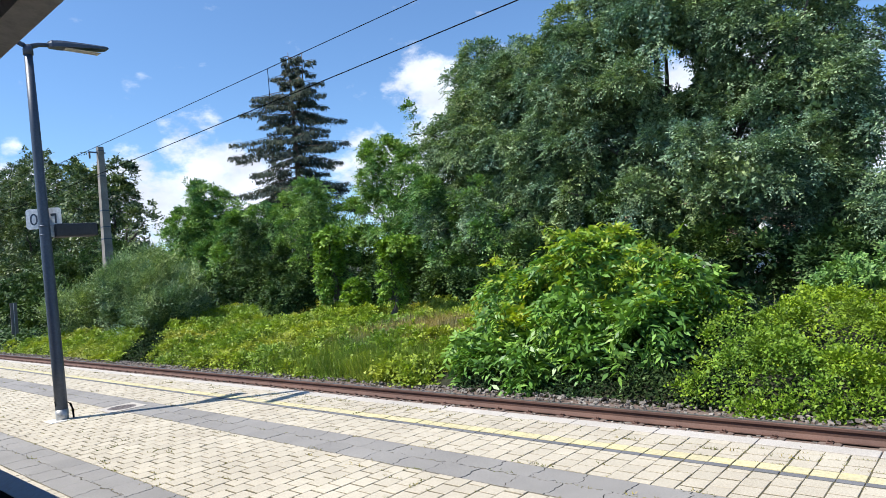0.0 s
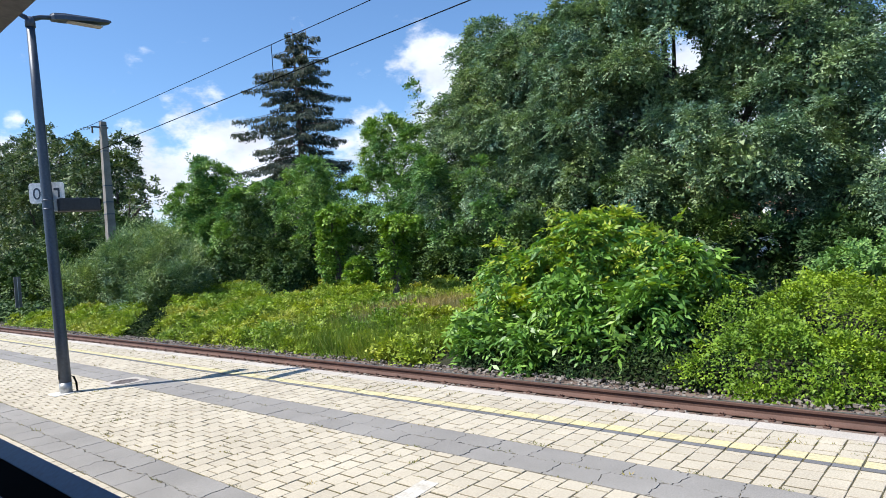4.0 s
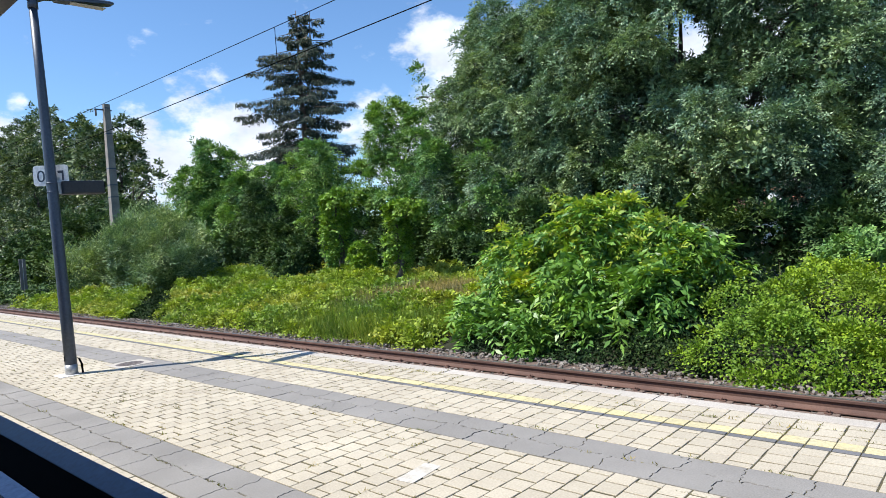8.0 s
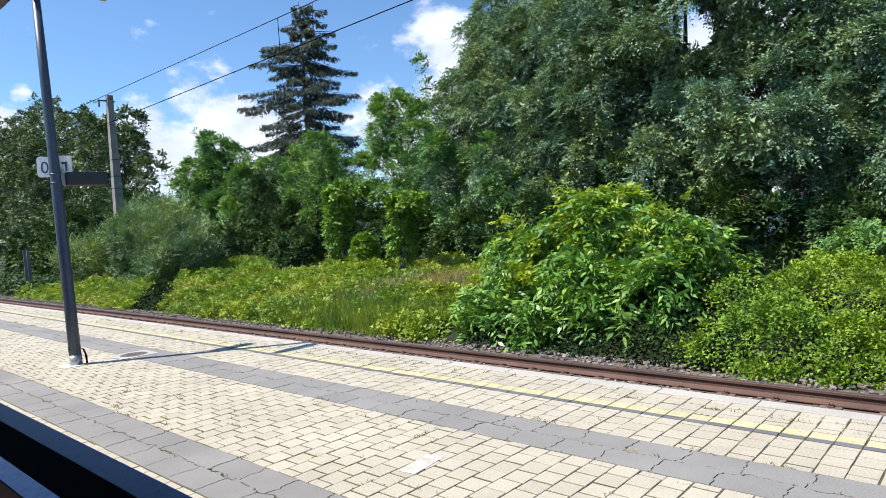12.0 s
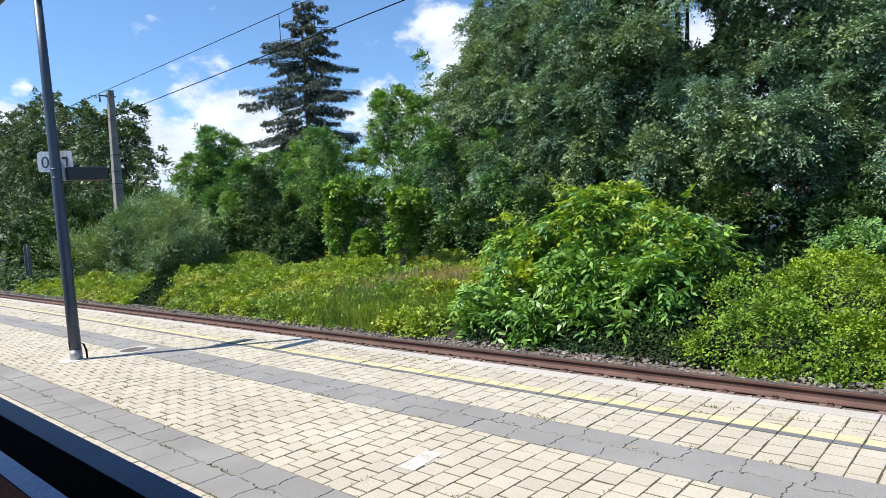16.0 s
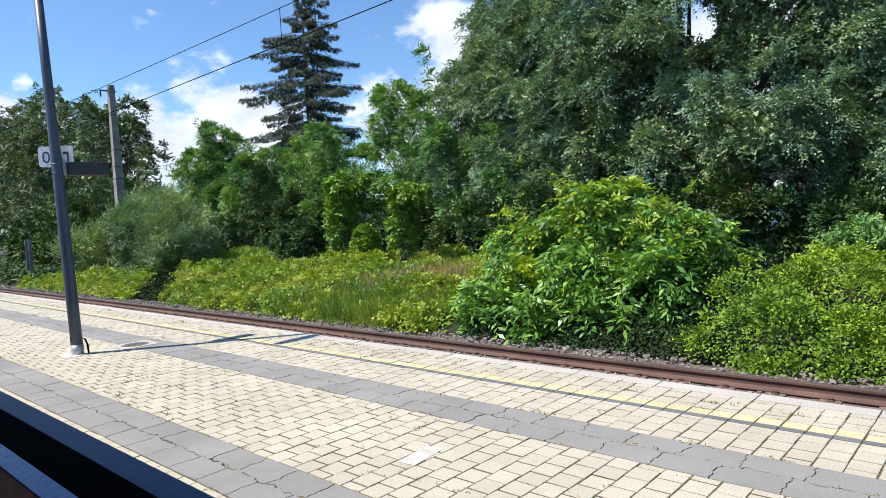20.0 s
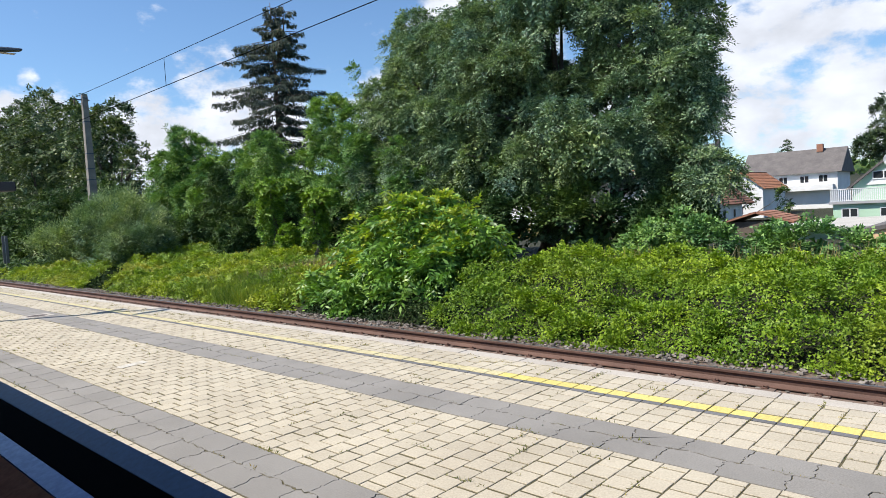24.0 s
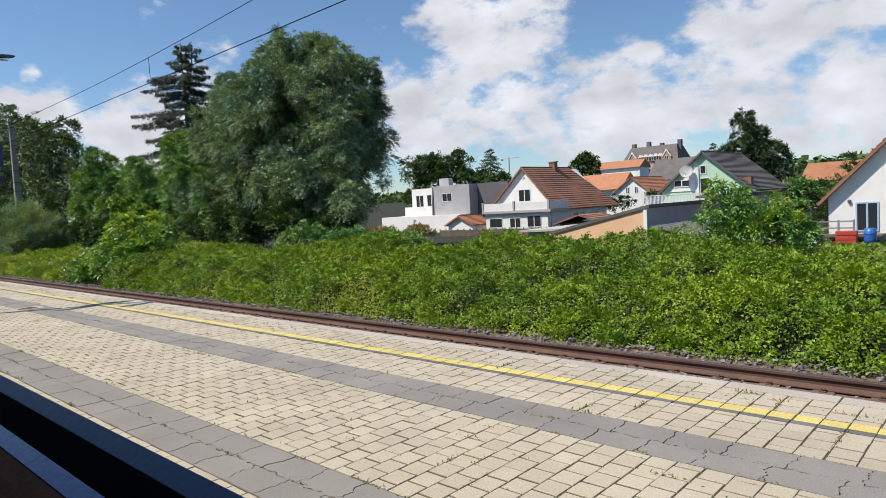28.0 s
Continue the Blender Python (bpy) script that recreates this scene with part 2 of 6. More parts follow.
def clumps(lobes, count, r0, r1, rnd, tall=1.2, inner=0.62, clefts=()):
    """Breaks a few large lobes up into many uneven clumps that leave gaps between them."""
    lob = np.array(lobes, float)
    w = lob[:, 3] * lob[:, 5]
    out = []
    for _ in range(count * 30):
        q = lob[rnd.choice(len(lob), p=w / w.sum())]
        d = unit(rnd.normal(0, 1, 3))
        r = rnd.uniform(r0, r1)
        f = rnd.uniform(inner, 1.0)
        c = q[:3] + d * np.maximum(q[3:6] - r * 0.75, 0.2) * f
        if any(np.linalg.norm(np.cross(c - a, unit(b))) < r + w for a, b, w in clefts):
            continue
        if all((((c - o[:3]) / np.array([1, 1, tall])) ** 2).sum() > ((r + o[3]) * 0.68) ** 2 for o in out):
            out.append(np.array([*c, r * rnd.uniform(0.85, 1.25), r, r * tall * rnd.uniform(0.8, 1.2)]))
        if len(out) >= count:
            break
    return [tuple(o) for o in out]


def sprays(pos, axis, face, rnd, length, count, leaf_len, leaf_wid, droop=0.35, fine=False):
    """Feathered twigs: leaflets on both sides of a short stalk."""
    n = len(pos)
    axis = unit(axis)
    face = unit(face + rnd.normal(0, 0.2, (n, 3)))
    side = unit(np.cross(axis, face))
    face = np.cross(side, axis)
    down = np.array([0, 0, 1.0])
    out = []
    for k in range(count):
        f = (k // 2 + 1) / (count // 2 + 1)
        s = 0.0 if k == count - 1 else (1.0 if k % 2 else -1.0)
        p = pos + axis * (length * f)[:, None] - down * (length * droop * f * f)[:, None]
        d = axis * (0.5 if s else 1.0) + side * s * 0.9 - down * droop * 0.8 + rnd.normal(0, 0.22, (n, 3))
        sz = rnd.uniform(0.7, 1.25, n)
        make = leaflets if fine else leaves
        out.append(make(p, d, face + rnd.normal(0, 0.25, (n, 3)), leaf_len * sz, leaf_wid * sz))
    return np.concatenate(out)


def crown_points(lobes, radii, cover, lai, spray_area, rnd, shoots=0.14):
    """Leafy twigs that radiate from many tufts; the tufts sit on the outer side of the clumps and leave hollows between them."""
    lob = np.array(lobes, float)
    a, b, c = lob[:, 3], lob[:, 4], lob[:, 5]
    area = 4 * math.pi * (((a * b) ** 1.6 + (a * c) ** 1.6 + (b * c) ** 1.6) / 3) ** (1 / 1.6)
    r0, r1 = radii
    count = int(cover * 0.85 * area.sum() / (math.pi * ((r0 + r1) / 2) ** 2))
    pick = rnd.choice(len(lob), count, p=area / area.sum())
    d = unit(rnd.normal(0, 1, (count, 3)))
    d[:, 2] = np.where((d[:, 2] < -0.3) & (rnd.uniform(0, 1, count) < 0.75), -d[:, 2], d[:, 2])
    r = rnd.uniform(r0, r1, count)
    ctr = lob[pick, :3] + d * np.maximum(lob[pick, 3:6] - r[:, None] * 0.6, 0.05) * rnd.uniform(0.92, 1.05, (count, 1))
    keep = np.ones(count, bool)
    for q in lob:
        keep &= (((ctr - q[:3]) / q[3:6]) ** 2).sum(1) > 0.30
    ctr, d, r = ctr[keep], d[keep], r[keep]
    # a few shoots that stand out of the outline
    k = int(len(ctr) * shoots)
    pick = rnd.choice(len(lob), k, p=area / area.sum())
    e = unit(rnd.normal(0, 1, (k, 3)) + np.array([0, 0, 0.9]))
    tip = lob[pick, :3] + e * (lob[pick, 3:6] + r0 * rnd.uniform(0.0, 0.9, (k, 1)))
    ctr, d, r = np.concatenate([ctr, tip]), np.concatenate([d, e]), np.concatenate([r, r0 * rnd.uniform(0.4, 0.8, k)])
    n = np.maximum((2 * math.pi * r * r * lai / spray_area * rnd.uniform(0.7, 1.25, len(r))).astype(int), 3)
    i = np.repeat(np.arange(len(ctr)), n)
    u = unit(unit(rnd.normal(0, 1, (len(i), 3))) + d[i] * 0.75 + np.array([0, 0, 0.35]))
    pos = ctr[i] + u * r[i, None] * rnd.uniform(0.12, 0.75, (len(i), 1))
    ax = u + rnd.normal(0, 0.3, (len(i), 3))
    face = u * 0.35 + d[i] * 0.5 + np.array([0, 0, 0.8])
    return pos, ax, face, ctr[i]


def wander(a, b, steps, amount, rnd):
    pts = []
    for i in range(steps + 1):
        f = i / steps
        w = amount * math.sin(math.pi * min(f * 1.2, 1))
        pts.append(Vector(a).lerp(Vector(b), f) + Vector(rnd.normal(0, w, 3)))
    return pts


def tree(name, base, lobes, radii, spray, mats, label, category="tree", trunk_r=0.22, stems=1, limbs=9, seed=1, group="", cover=1.1, lai=1.2, core=0, fine=False, split=None, clefts=(), young=None, shoots=0.14):
    """A tree: tapered trunk with limbs, and a crown of many small leaves in tufts. spray: twig length, leaflets, leaf length, leaf width, droop."""
    rnd = np.random.default_rng(seed)
    t = thing(name, base, label, category, group)
    bx, by, bz = base
    lob = [(x - bx, y - by, z - bz, rx, ry, rz) for x, y, z, rx, ry, rz in lobes]
    mass = lob
    if split:
        lob = clumps(lob, split[0], split[1], split[2], rnd, clefts=[(np.array(a, float) - np.array(base), np.array(b, float), w) for a, b, w in clefts])
    top = max(q[2] + q[5] * 0.6 for q in lob)
    for s in range(stems):
        bm = bmesh.new()
        q = mass[s % len(mass)]
        end = (q[0], q[1], top if stems == 1 else q[2] + q[5] * 0.5)
        start = (rnd.normal(0, 0.15 * stems), rnd.normal(0, 0.1 * stems), -0.3)
        path = wander(start, end, 7, 0.14, rnd)
        tube(bm, path, [trunk_r * (1 - 0.9 * i / 7) for i in range(8)], 9)
        part("trunk", bm, mats[1], t)
    for i in range(limbs):
        bm = bmesh.new()
        q = lob[i % len(lob)]
        f = rnd.uniform(0.25, 0.75)
        k = 1 - (1 - f * 0.7) * min(1.0, 2.5 / max(math.hypot(q[0], q[1]), 0.1))
        s0 = Vector((q[0] * k, q[1] * k, max(q[2] - q[5] * rnd.uniform(0.2, 0.9), 0.5)))
        d = unit(rnd.normal(0, 1, 3))
        e = Vector((q[0] + d[0] * q[3] * 0.5, q[1] + d[1] * q[4] * 0.5, q[2] + abs(d[2]) * q[5] * 0.5))
        tube(bm, wander(s0, e, 5, 0.12, rnd), [trunk_r * 0.42 * (1 - 0.17 * j) for j in range(6)], 6)
        part("limb", bm, mats[1], t)
    p, ax, face, ctr = crown_points(lob, radii, cover, lai, spray[1] * spray[2] * spray[3] * 0.5, rnd, shoots)
    for a, b, w in clefts:
        keep = np.linalg.norm(np.cross(p - (np.array(a) - np.array(base)), unit(np.array(b, float))), axis=1) > w * rnd.uniform(0.7, 1.5, len(p))
        p, ax, face, ctr = p[keep], ax[keep], face[keep], ctr[keep]
    n = len(p)
    p[:, 2] = np.maximum(p[:, 2], 0.05)
    L = spray[0] * rnd.uniform(0.7, 1.25, n)
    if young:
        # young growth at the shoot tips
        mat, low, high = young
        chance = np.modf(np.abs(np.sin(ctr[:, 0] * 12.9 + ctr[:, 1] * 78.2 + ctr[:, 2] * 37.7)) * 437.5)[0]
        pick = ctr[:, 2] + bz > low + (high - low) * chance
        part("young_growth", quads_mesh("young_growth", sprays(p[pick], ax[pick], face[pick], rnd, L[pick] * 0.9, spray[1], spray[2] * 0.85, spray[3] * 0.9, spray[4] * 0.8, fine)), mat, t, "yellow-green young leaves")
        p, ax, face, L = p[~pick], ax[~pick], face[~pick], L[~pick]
    q = sprays(p, ax, face, rnd, L, spray[1], spray[2], spray[3], spray[4], fine)
    if core:
        # leaves deep inside every clump
        la = np.array(lob)
        each = np.maximum(core * la[:, 3] * la[:, 5] / (la[:, 3] * la[:, 5]).sum(), 20).astype(int)
        pick = np.repeat(np.arange(len(la)), each)
        m = len(pick)
        c = la[pick, :3] + unit(rnd.normal(0, 1, (m, 3))) * la[pick, 3:6] * rnd.uniform(0.1, 0.6, (m, 1))
        for a, b, w in clefts:
            c[np.linalg.norm(np.cross(c - (np.array(a) - np.array(base)), unit(np.array(b, float))), axis=1) < w * 2.5, 2] = 1.0
        c[:, 2] = np.maximum(c[:, 2], 0.2)
        big = np.clip(la[pick, 3] * 0.14, 0.08, 0.5) * rnd.uniform(0.7, 1.2, m)
        make = leaflets if fine else leaves
        q = np.concatenate([q, make(c, rnd.normal(0, 1, (m, 3)), rnd.normal(0, 1, (m, 3)), big, big * 0.8)])
        if split:
            la = np.array(mass)
            w = la[:, 3] * la[:, 4] * la[:, 5]
            m = core
            pick = rnd.choice(len(la), m, p=w / w.sum())
            c = la[pick, :3] + unit(rnd.normal(0, 1, (m, 3))) * np.maximum(la[pick, 3:6] * 0.72 - split[1] * 0.5, 0.05) * rnd.uniform(0.1, 1.0, (m, 1))
            for a, b, w in clefts:
                c[np.linalg.norm(np.cross(c - (np.array(a) - np.array(base)), unit(np.array(b, float))), axis=1) < w * 2.5, 2] = 1.0
            c[:, 2] = np.maximum(c[:, 2], 0.2)
            big = np.clip(la[pick, 3] * 0.05, 0.09, 0.5) * rnd.uniform(0.7, 1.2, m)
            q = np.concatenate([q, make(c, rnd.normal(0, 1, (m, 3)), rnd.normal(0, 1, (m, 3)), big, big * 0.8)])
    part("crown", quads_mesh("crown", q), mats[0], t)
    return t

# ---- materials ----
M_PAVER = stone_mat("cream_paver", (0.405, 0.357, 0.278), (0.51, 0.46, 0.362), 0.92, 70.0, 0.9, 0.08)
M_SLAB = stone_mat("grey_paver", (0.205, 0.195, 0.182), (0.275, 0.262, 0.245), 0.9, 80.0, 0.8, 0.07)
M_BAND = stone_mat("dark_band", (0.12, 0.125, 0.135), (0.17, 0.17, 0.18), 0.9, 80.0, 1.0, 0.12)
M_YELLOW = stone_mat("yellow_paint", (0.58, 0.485, 0.15), (0.70, 0.59, 0.21), 0.7, 45.0, 0.5, 0.08)
M_WORNYELLOW = stone_mat("worn_yellow_paint", (0.47, 0.42, 0.28), (0.58, 0.515, 0.27), 0.85, 30.0, 4.0, 0.08)
M_EDGE = stone_mat("edge_concrete", (0.40, 0.365, 0.32), (0.50, 0.46, 0.41), 0.9, 70.0, 1.1, 0.06)
M_JOINT = stone_mat("joint_sand", (0.055, 0.050, 0.026), (0.13, 0.112, 0.06), 1.0, 60.0, 5.0, 0.0)
M_CONCRETE = stone_mat("concrete", (0.36, 0.34, 0.31), (0.46, 0.44, 0.40), 0.9, 40.0, 1.5, 0.0)
M_WHITE_CONC = stone_mat("pale_mortar", (0.66, 0.65, 0.63), (0.76, 0.75, 0.73), 0.9, 60.0, 3.0, 0.0)
M_RUST = stone_mat("rusty_rail", (0.085, 0.045, 0.035), (0.14, 0.075, 0.055), 0.8, 50.0, 1.5, 0.0)
M_RAILTOP = stone_mat("worn_rail_head", (0.30, 0.27, 0.27), (0.42, 0.38, 0.38), 0.35, 30.0, 2.0, 0.0, metal=0.8, bumps=0.05)
M_SLEEPER = stone_mat("dusty_sleeper", (0.12, 0.085, 0.068), (0.20, 0.145, 0.118), 0.95, 40.0, 2.5, 0.1)
M_BALLAST = stone_mat("ballast_stone", (0.17, 0.15, 0.13), (0.28, 0.25, 0.22), 0.95, 25.0, 2.0, 0.4)
M_POLE = stone_mat("dark_grey_steel", (0.052, 0.068, 0.098), (0.070, 0.088, 0.122), 0.45, 30.0, 1.5, 0.0, metal=0.3, bumps=0.04, coords="Object")
M_SPEAKER = stone_mat("dark_speaker_case", (0.022, 0.023, 0.027), (0.032, 0.033, 0.038), 0.6, 30.0, 1.5, 0.0, bumps=0.04, coords="Object")
M_STEEL = stone_mat("galvanised_steel", (0.34, 0.35, 0.36), (0.46, 0.47, 0.48), 0.45, 30.0, 2.0, 0.0, metal=0.6, bumps=0.05, coords="Object")
M_MAST = stone_mat("weathered_concrete", (0.17, 0.155, 0.14), (0.29, 0.265, 0.24), 0.95, 30.0, 1.2, 0.0)
M_BLACK = stone_mat("black_rubber", (0.002, 0.002, 0.002), (0.003, 0.003, 0.003), 0.95, 30.0, 2.0, 0.0, bumps=0.05, coords="Object", gloss=0.08)
M_BLUE = stone_mat("sign_blue", (0.006, 0.010, 0.085), (0.009, 0.014, 0.11), 0.35, 20.0, 2.0, 0.0, bumps=0.02, coords="Object")
M_SIGNWHITE = stone_mat("sign_white", (0.74, 0.74, 0.75), (0.82, 0.82, 0.82), 0.45, 20.0, 2.0, 0.0, bumps=0.02, coords="Object")
M_MANHOLE = stone_mat("rusty_iron", (0.15, 0.075, 0.05), (0.22, 0.11, 0.075), 0.8, 60.0, 4.0, 0.0, metal=0.2)
M_IRON = stone_mat("grey_iron", (0.14, 0.12, 0.115), (0.20, 0.175, 0.165), 0.75, 60.0, 4.0, 0.0, metal=0.2)
M_ORANGE = stone_mat("orange_tape", (0.75, 0.20, 0.06), (0.85, 0.27, 0.09), 0.6, 20.0, 4.0, 0.0, coords="Object")
M_BARK = stone_mat("bark", (0.06, 0.05, 0.04), (0.13, 0.11, 0.09), 0.95, 20.0, 2.0, 0.0, coords="Object")
M_SILL = stone_mat("sill_navy", (0.032, 0.098, 0.225), (0.040, 0.12, 0.265), 0.4, 60.0, 3.0, 0.0, bumps=0.03)
M_SILLGLOSS = stone_mat("sill_pale_edge", (0.11, 0.17, 0.42), (0.13, 0.20, 0.48), 0.25, 60.0, 3.0, 0.0, bumps=0.02)
M_BROWN = stone_mat("interior_brown", (0.30, 0.125, 0.07), (0.38, 0.16, 0.09), 0.8, 60.0, 3.0, 0.0, bumps=0.03, gloss=0.15)
M_SHELL = stone_mat("carriage_lining", (0.40, 0.38, 0.35), (0.46, 0.44, 0.41), 0.7, 30.0, 1.0, 0.0, bumps=0.03)
M_PLASTER = stone_mat("white_plaster", (0.72, 0.72, 0.71), (0.82, 0.82, 0.81), 0.9, 20.0, 0.5, 0.0, bumps=0.1, grain=0.06)
M_GREYPLASTER = stone_mat("grey_plaster", (0.34, 0.34, 0.35), (0.42, 0.42, 0.43), 0.9, 20.0, 0.5, 0.0, bumps=0.1, grain=0.06)
M_DARKPLASTER = stone_mat("dark_grey_cladding", (0.10, 0.10, 0.11), (0.14, 0.14, 0.15), 0.8, 20.0, 0.5, 0.0, bumps=0.1, grain=0.06)
M_MINT = stone_mat("mint_plaster", (0.42, 0.62, 0.46), (0.48, 0.68, 0.52), 0.9, 20.0, 0.5, 0.0, bumps=0.1, grain=0.06)
M_APRICOT = stone_mat("apricot_plaster", (0.72, 0.46, 0.27), (0.80, 0.53, 0.32), 0.9, 20.0, 0.5, 0.0, bumps=0.1, grain=0.06)
M_OCHRE = stone_mat("ochre_stone", (0.36, 0.24, 0.16), (0.46, 0.32, 0.22), 0.9, 10.0, 0.3, 0.0)
M_TILE = stone_mat("brown_roof_tile", (0.26, 0.12, 0.078), (0.36, 0.175, 0.11), 0.85, 30.0, 0.8, 0.18)
M_TILERED = stone_mat("orange_roof_tile", (0.36, 0.15, 0.078), (0.47, 0.215, 0.115), 0.85, 30.0, 0.8, 0.18)
M_SLATE = stone_mat("grey_roof_tile", (0.11, 0.10, 0.10), (0.17, 0.155, 0.15), 0.85, 30.0, 0.8, 0.15)
M_SHEET = stone_mat("pale_roof_sheet", (0.40, 0.38, 0.35), (0.52, 0.50, 0.46), 0.7, 20.0, 0.8, 0.1)
M_FRAME = stone_mat("window_frame", (0.70, 0.71, 0.72), (0.78, 0.79, 0.80), 0.5, 20.0, 2.0, 0.0, bumps=0.02)
M_BLUEFRAME = stone_mat("blue_frame", (0.35, 0.52, 0.72), (0.42, 0.58, 0.78), 0.5, 20.0, 2.0, 0.0, bumps=0.02)
M_WOODDARK = stone_mat("weathered_wood", (0.10, 0.08, 0.06), (0.18, 0.14, 0.11), 0.9, 25.0, 1.5, 0.1)
M_BLUEBARREL = stone_mat("blue_plastic", (0.02, 0.11, 0.40), (0.03, 0.15, 0.48), 0.4, 10.0, 1.0, 0.0, bumps=0.02)
M_RED = stone_mat("red_plastic", (0.45, 0.05, 0.03), (0.55, 0.08, 0.05), 0.5, 10.0, 1.0, 0.0, bumps=0.02)


def glass_pane():
    m, nt, bsdf = node_mat("window_glass")
    bsdf.inputs["Base Color"].default_value = (0.03, 0.035, 0.04, 1)
    bsdf.inputs["Roughness"].default_value = 0.06
    return m


M_GLASS = glass_pane()
L_ASH = leaf_mat("ash_leaf", [(0.0, (0.062, 0.100, 0.058)), (0.5, (0.155, 0.245, 0.142)), (0.9, (0.285, 0.395, 0.250)), (1.0, (0.36, 0.46, 0.30))], 0.5, 0.12, gloss=0.32)
L_FRESH = leaf_mat("fresh_leaf", [(0.0, (0.062, 0.132, 0.040)), (0.5, (0.140, 0.272, 0.076)), (1.0, (0.27, 0.42, 0.14))], 0.5, 0.12)
L_BUSH = leaf_mat("walnut_leaf", [(0.0, (0.075, 0.162, 0.036)), (0.5, (0.142, 0.285, 0.058)), (1.0, (0.235, 0.395, 0.08))], 0.42, 0.18, gloss=0.38)
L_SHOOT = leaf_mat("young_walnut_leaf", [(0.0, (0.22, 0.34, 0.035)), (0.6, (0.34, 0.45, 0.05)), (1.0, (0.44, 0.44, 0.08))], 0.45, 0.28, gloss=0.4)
L_VINE = leaf_mat("vine_leaf", [(0.0, (0.130, 0.205, 0.026)), (0.6, (0.245, 0.345, 0.040)), (1.0, (0.340, 0.430, 0.060))], 0.55, 0.2, ((0.40, 0.38, 0.065), 0.35, 0.5, 0.75))
L_BANK = leaf_mat("bramble_leaf", [(0.0, (0.080, 0.148, 0.013)), (0.55, (0.162, 0.272, 0.020)), (1.0, (0.27, 0.38, 0.034))], 0.55, 0.16, ((0.25, 0.30, 0.027), 0.3, 0.52, 0.78))
L_WILLOW = leaf_mat("willow_leaf", [(0.0, (0.085, 0.140, 0.065)), (0.6, (0.205, 0.30, 0.145)), (1.0, (0.38, 0.48, 0.28))], 0.55, 0.12)
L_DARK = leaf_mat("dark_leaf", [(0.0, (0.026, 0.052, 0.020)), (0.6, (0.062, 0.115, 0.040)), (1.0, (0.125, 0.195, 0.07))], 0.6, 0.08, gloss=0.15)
# near-black leaf colour that carries the shade of hollows on the bank
L_SHADE = leaf_mat("shade_fill_leaf", [(0.0, (0.012, 0.026, 0.010)), (0.6, (0.028, 0.052, 0.018)), (1.0, (0.055, 0.09, 0.03))], 0.7, 0.05, gloss=0.1)
L_IVY = leaf_mat("ivy_leaf", [(0.0, (0.06, 0.135, 0.02)), (0.5, (0.14, 0.27, 0.038)), (1.0, (0.25, 0.385, 0.07))], 0.5, 0.14)
L_OAK = leaf_mat("oak_leaf", [(0.0, (0.030, 0.055, 0.026)), (0.6, (0.100, 0.155, 0.072)), (1.0, (0.23, 0.29, 0.16))], 0.48, 0.1)
L_SPRUCE = leaf_mat("spruce_needle", [(0.0, (0.024, 0.042, 0.036)), (0.6, (0.042, 0.066, 0.052)), (0.9, (0.065, 0.09, 0.066)), (1.0, (0.12, 0.09, 0.065))], 0.6, 0.05)
L_PINE = leaf_mat("pine_needle", [(0.0, (0.030, 0.055, 0.032)), (0.7, (0.065, 0.110, 0.058)), (1.0, (0.11, 0.165, 0.085))], 0.6, 0.05)
L_GRASS = leaf_mat("grass_blade", [(0.0, (0.10, 0.17, 0.03)), (0.6, (0.17, 0.25, 0.04)), (1.0, (0.27, 0.30, 0.07))], 0.5, 0.3)
L_DRY = leaf_mat("dry_grass", [(0.0, (0.19, 0.17, 0.08)), (0.6, (0.30, 0.26, 0.13)), (1.0, (0.44, 0.38, 0.22))], 0.7, 0.2)
L_WEED = leaf_mat("paver_weed", [(0.0, (0.12, 0.15, 0.035)), (0.5, (0.22, 0.21, 0.07)), (1.0, (0.34, 0.26, 0.13))], 0.7, 0.2)

# ---- ground ----
CREST_X = (-60, -30, -20, -12, -6, -3, 2, 8, 15, 19, 23, 30)
CREST_Z = (0.05, 0.15, 0.05, 0.0, 0.0, 0.15, 0.20, 0.28, 0.32, 0.15, -0.05, -0.1)


def ground_z(x, y):
    """Height of the bare ground: track bed, bank, gardens, the rise behind the town."""
    x, y = np.asarray(x, float), np.asarray(y, float)
    c = np.interp(x, CREST_X, CREST_Z)
    yc = np.interp(x, (-14, -3), (18.0, 14.0))
    f = np.clip((y - 10.35) / (yc - 10.35), 0, 1)
    bank = -0.66 + (c + 0.66) * f ** 0.65
    back = np.interp(x, (-60, -4, 8, 40), (-0.5, -0.5, -1.25, -1.4))
    g = np.clip((y - yc - 1.0) / 7.0, 0, 1)
    z = bank + (back - bank) * (g * g * (3 - 2 * g))
    h = np.clip((y - 30) / 40, 0, 1)
    z = z + (-2.4 - back) * h * np.where(y > 24, 1, 0)
    z = z + np.clip(y - 110, 0, 200) * 0.035 + np.clip(y - 310, 0, 500) * np.interp(x, (-600, -200, 100), (0.02, 0.02, 0.045))
    return np.where(y < 10.3, -0.80, z)


def graded(dense0, dense1, step, far0, far1, grow=1.25):
    a = list(np.arange(dense0, dense1 + step, step))
    s = step
    while a[-1] < far1:
        s *= grow
        a.append(a[-1] + s)
    s = step
    while a[0] > far0:
        s *= grow
        a.insert(0, a[0] - s)
    return np.array(a)


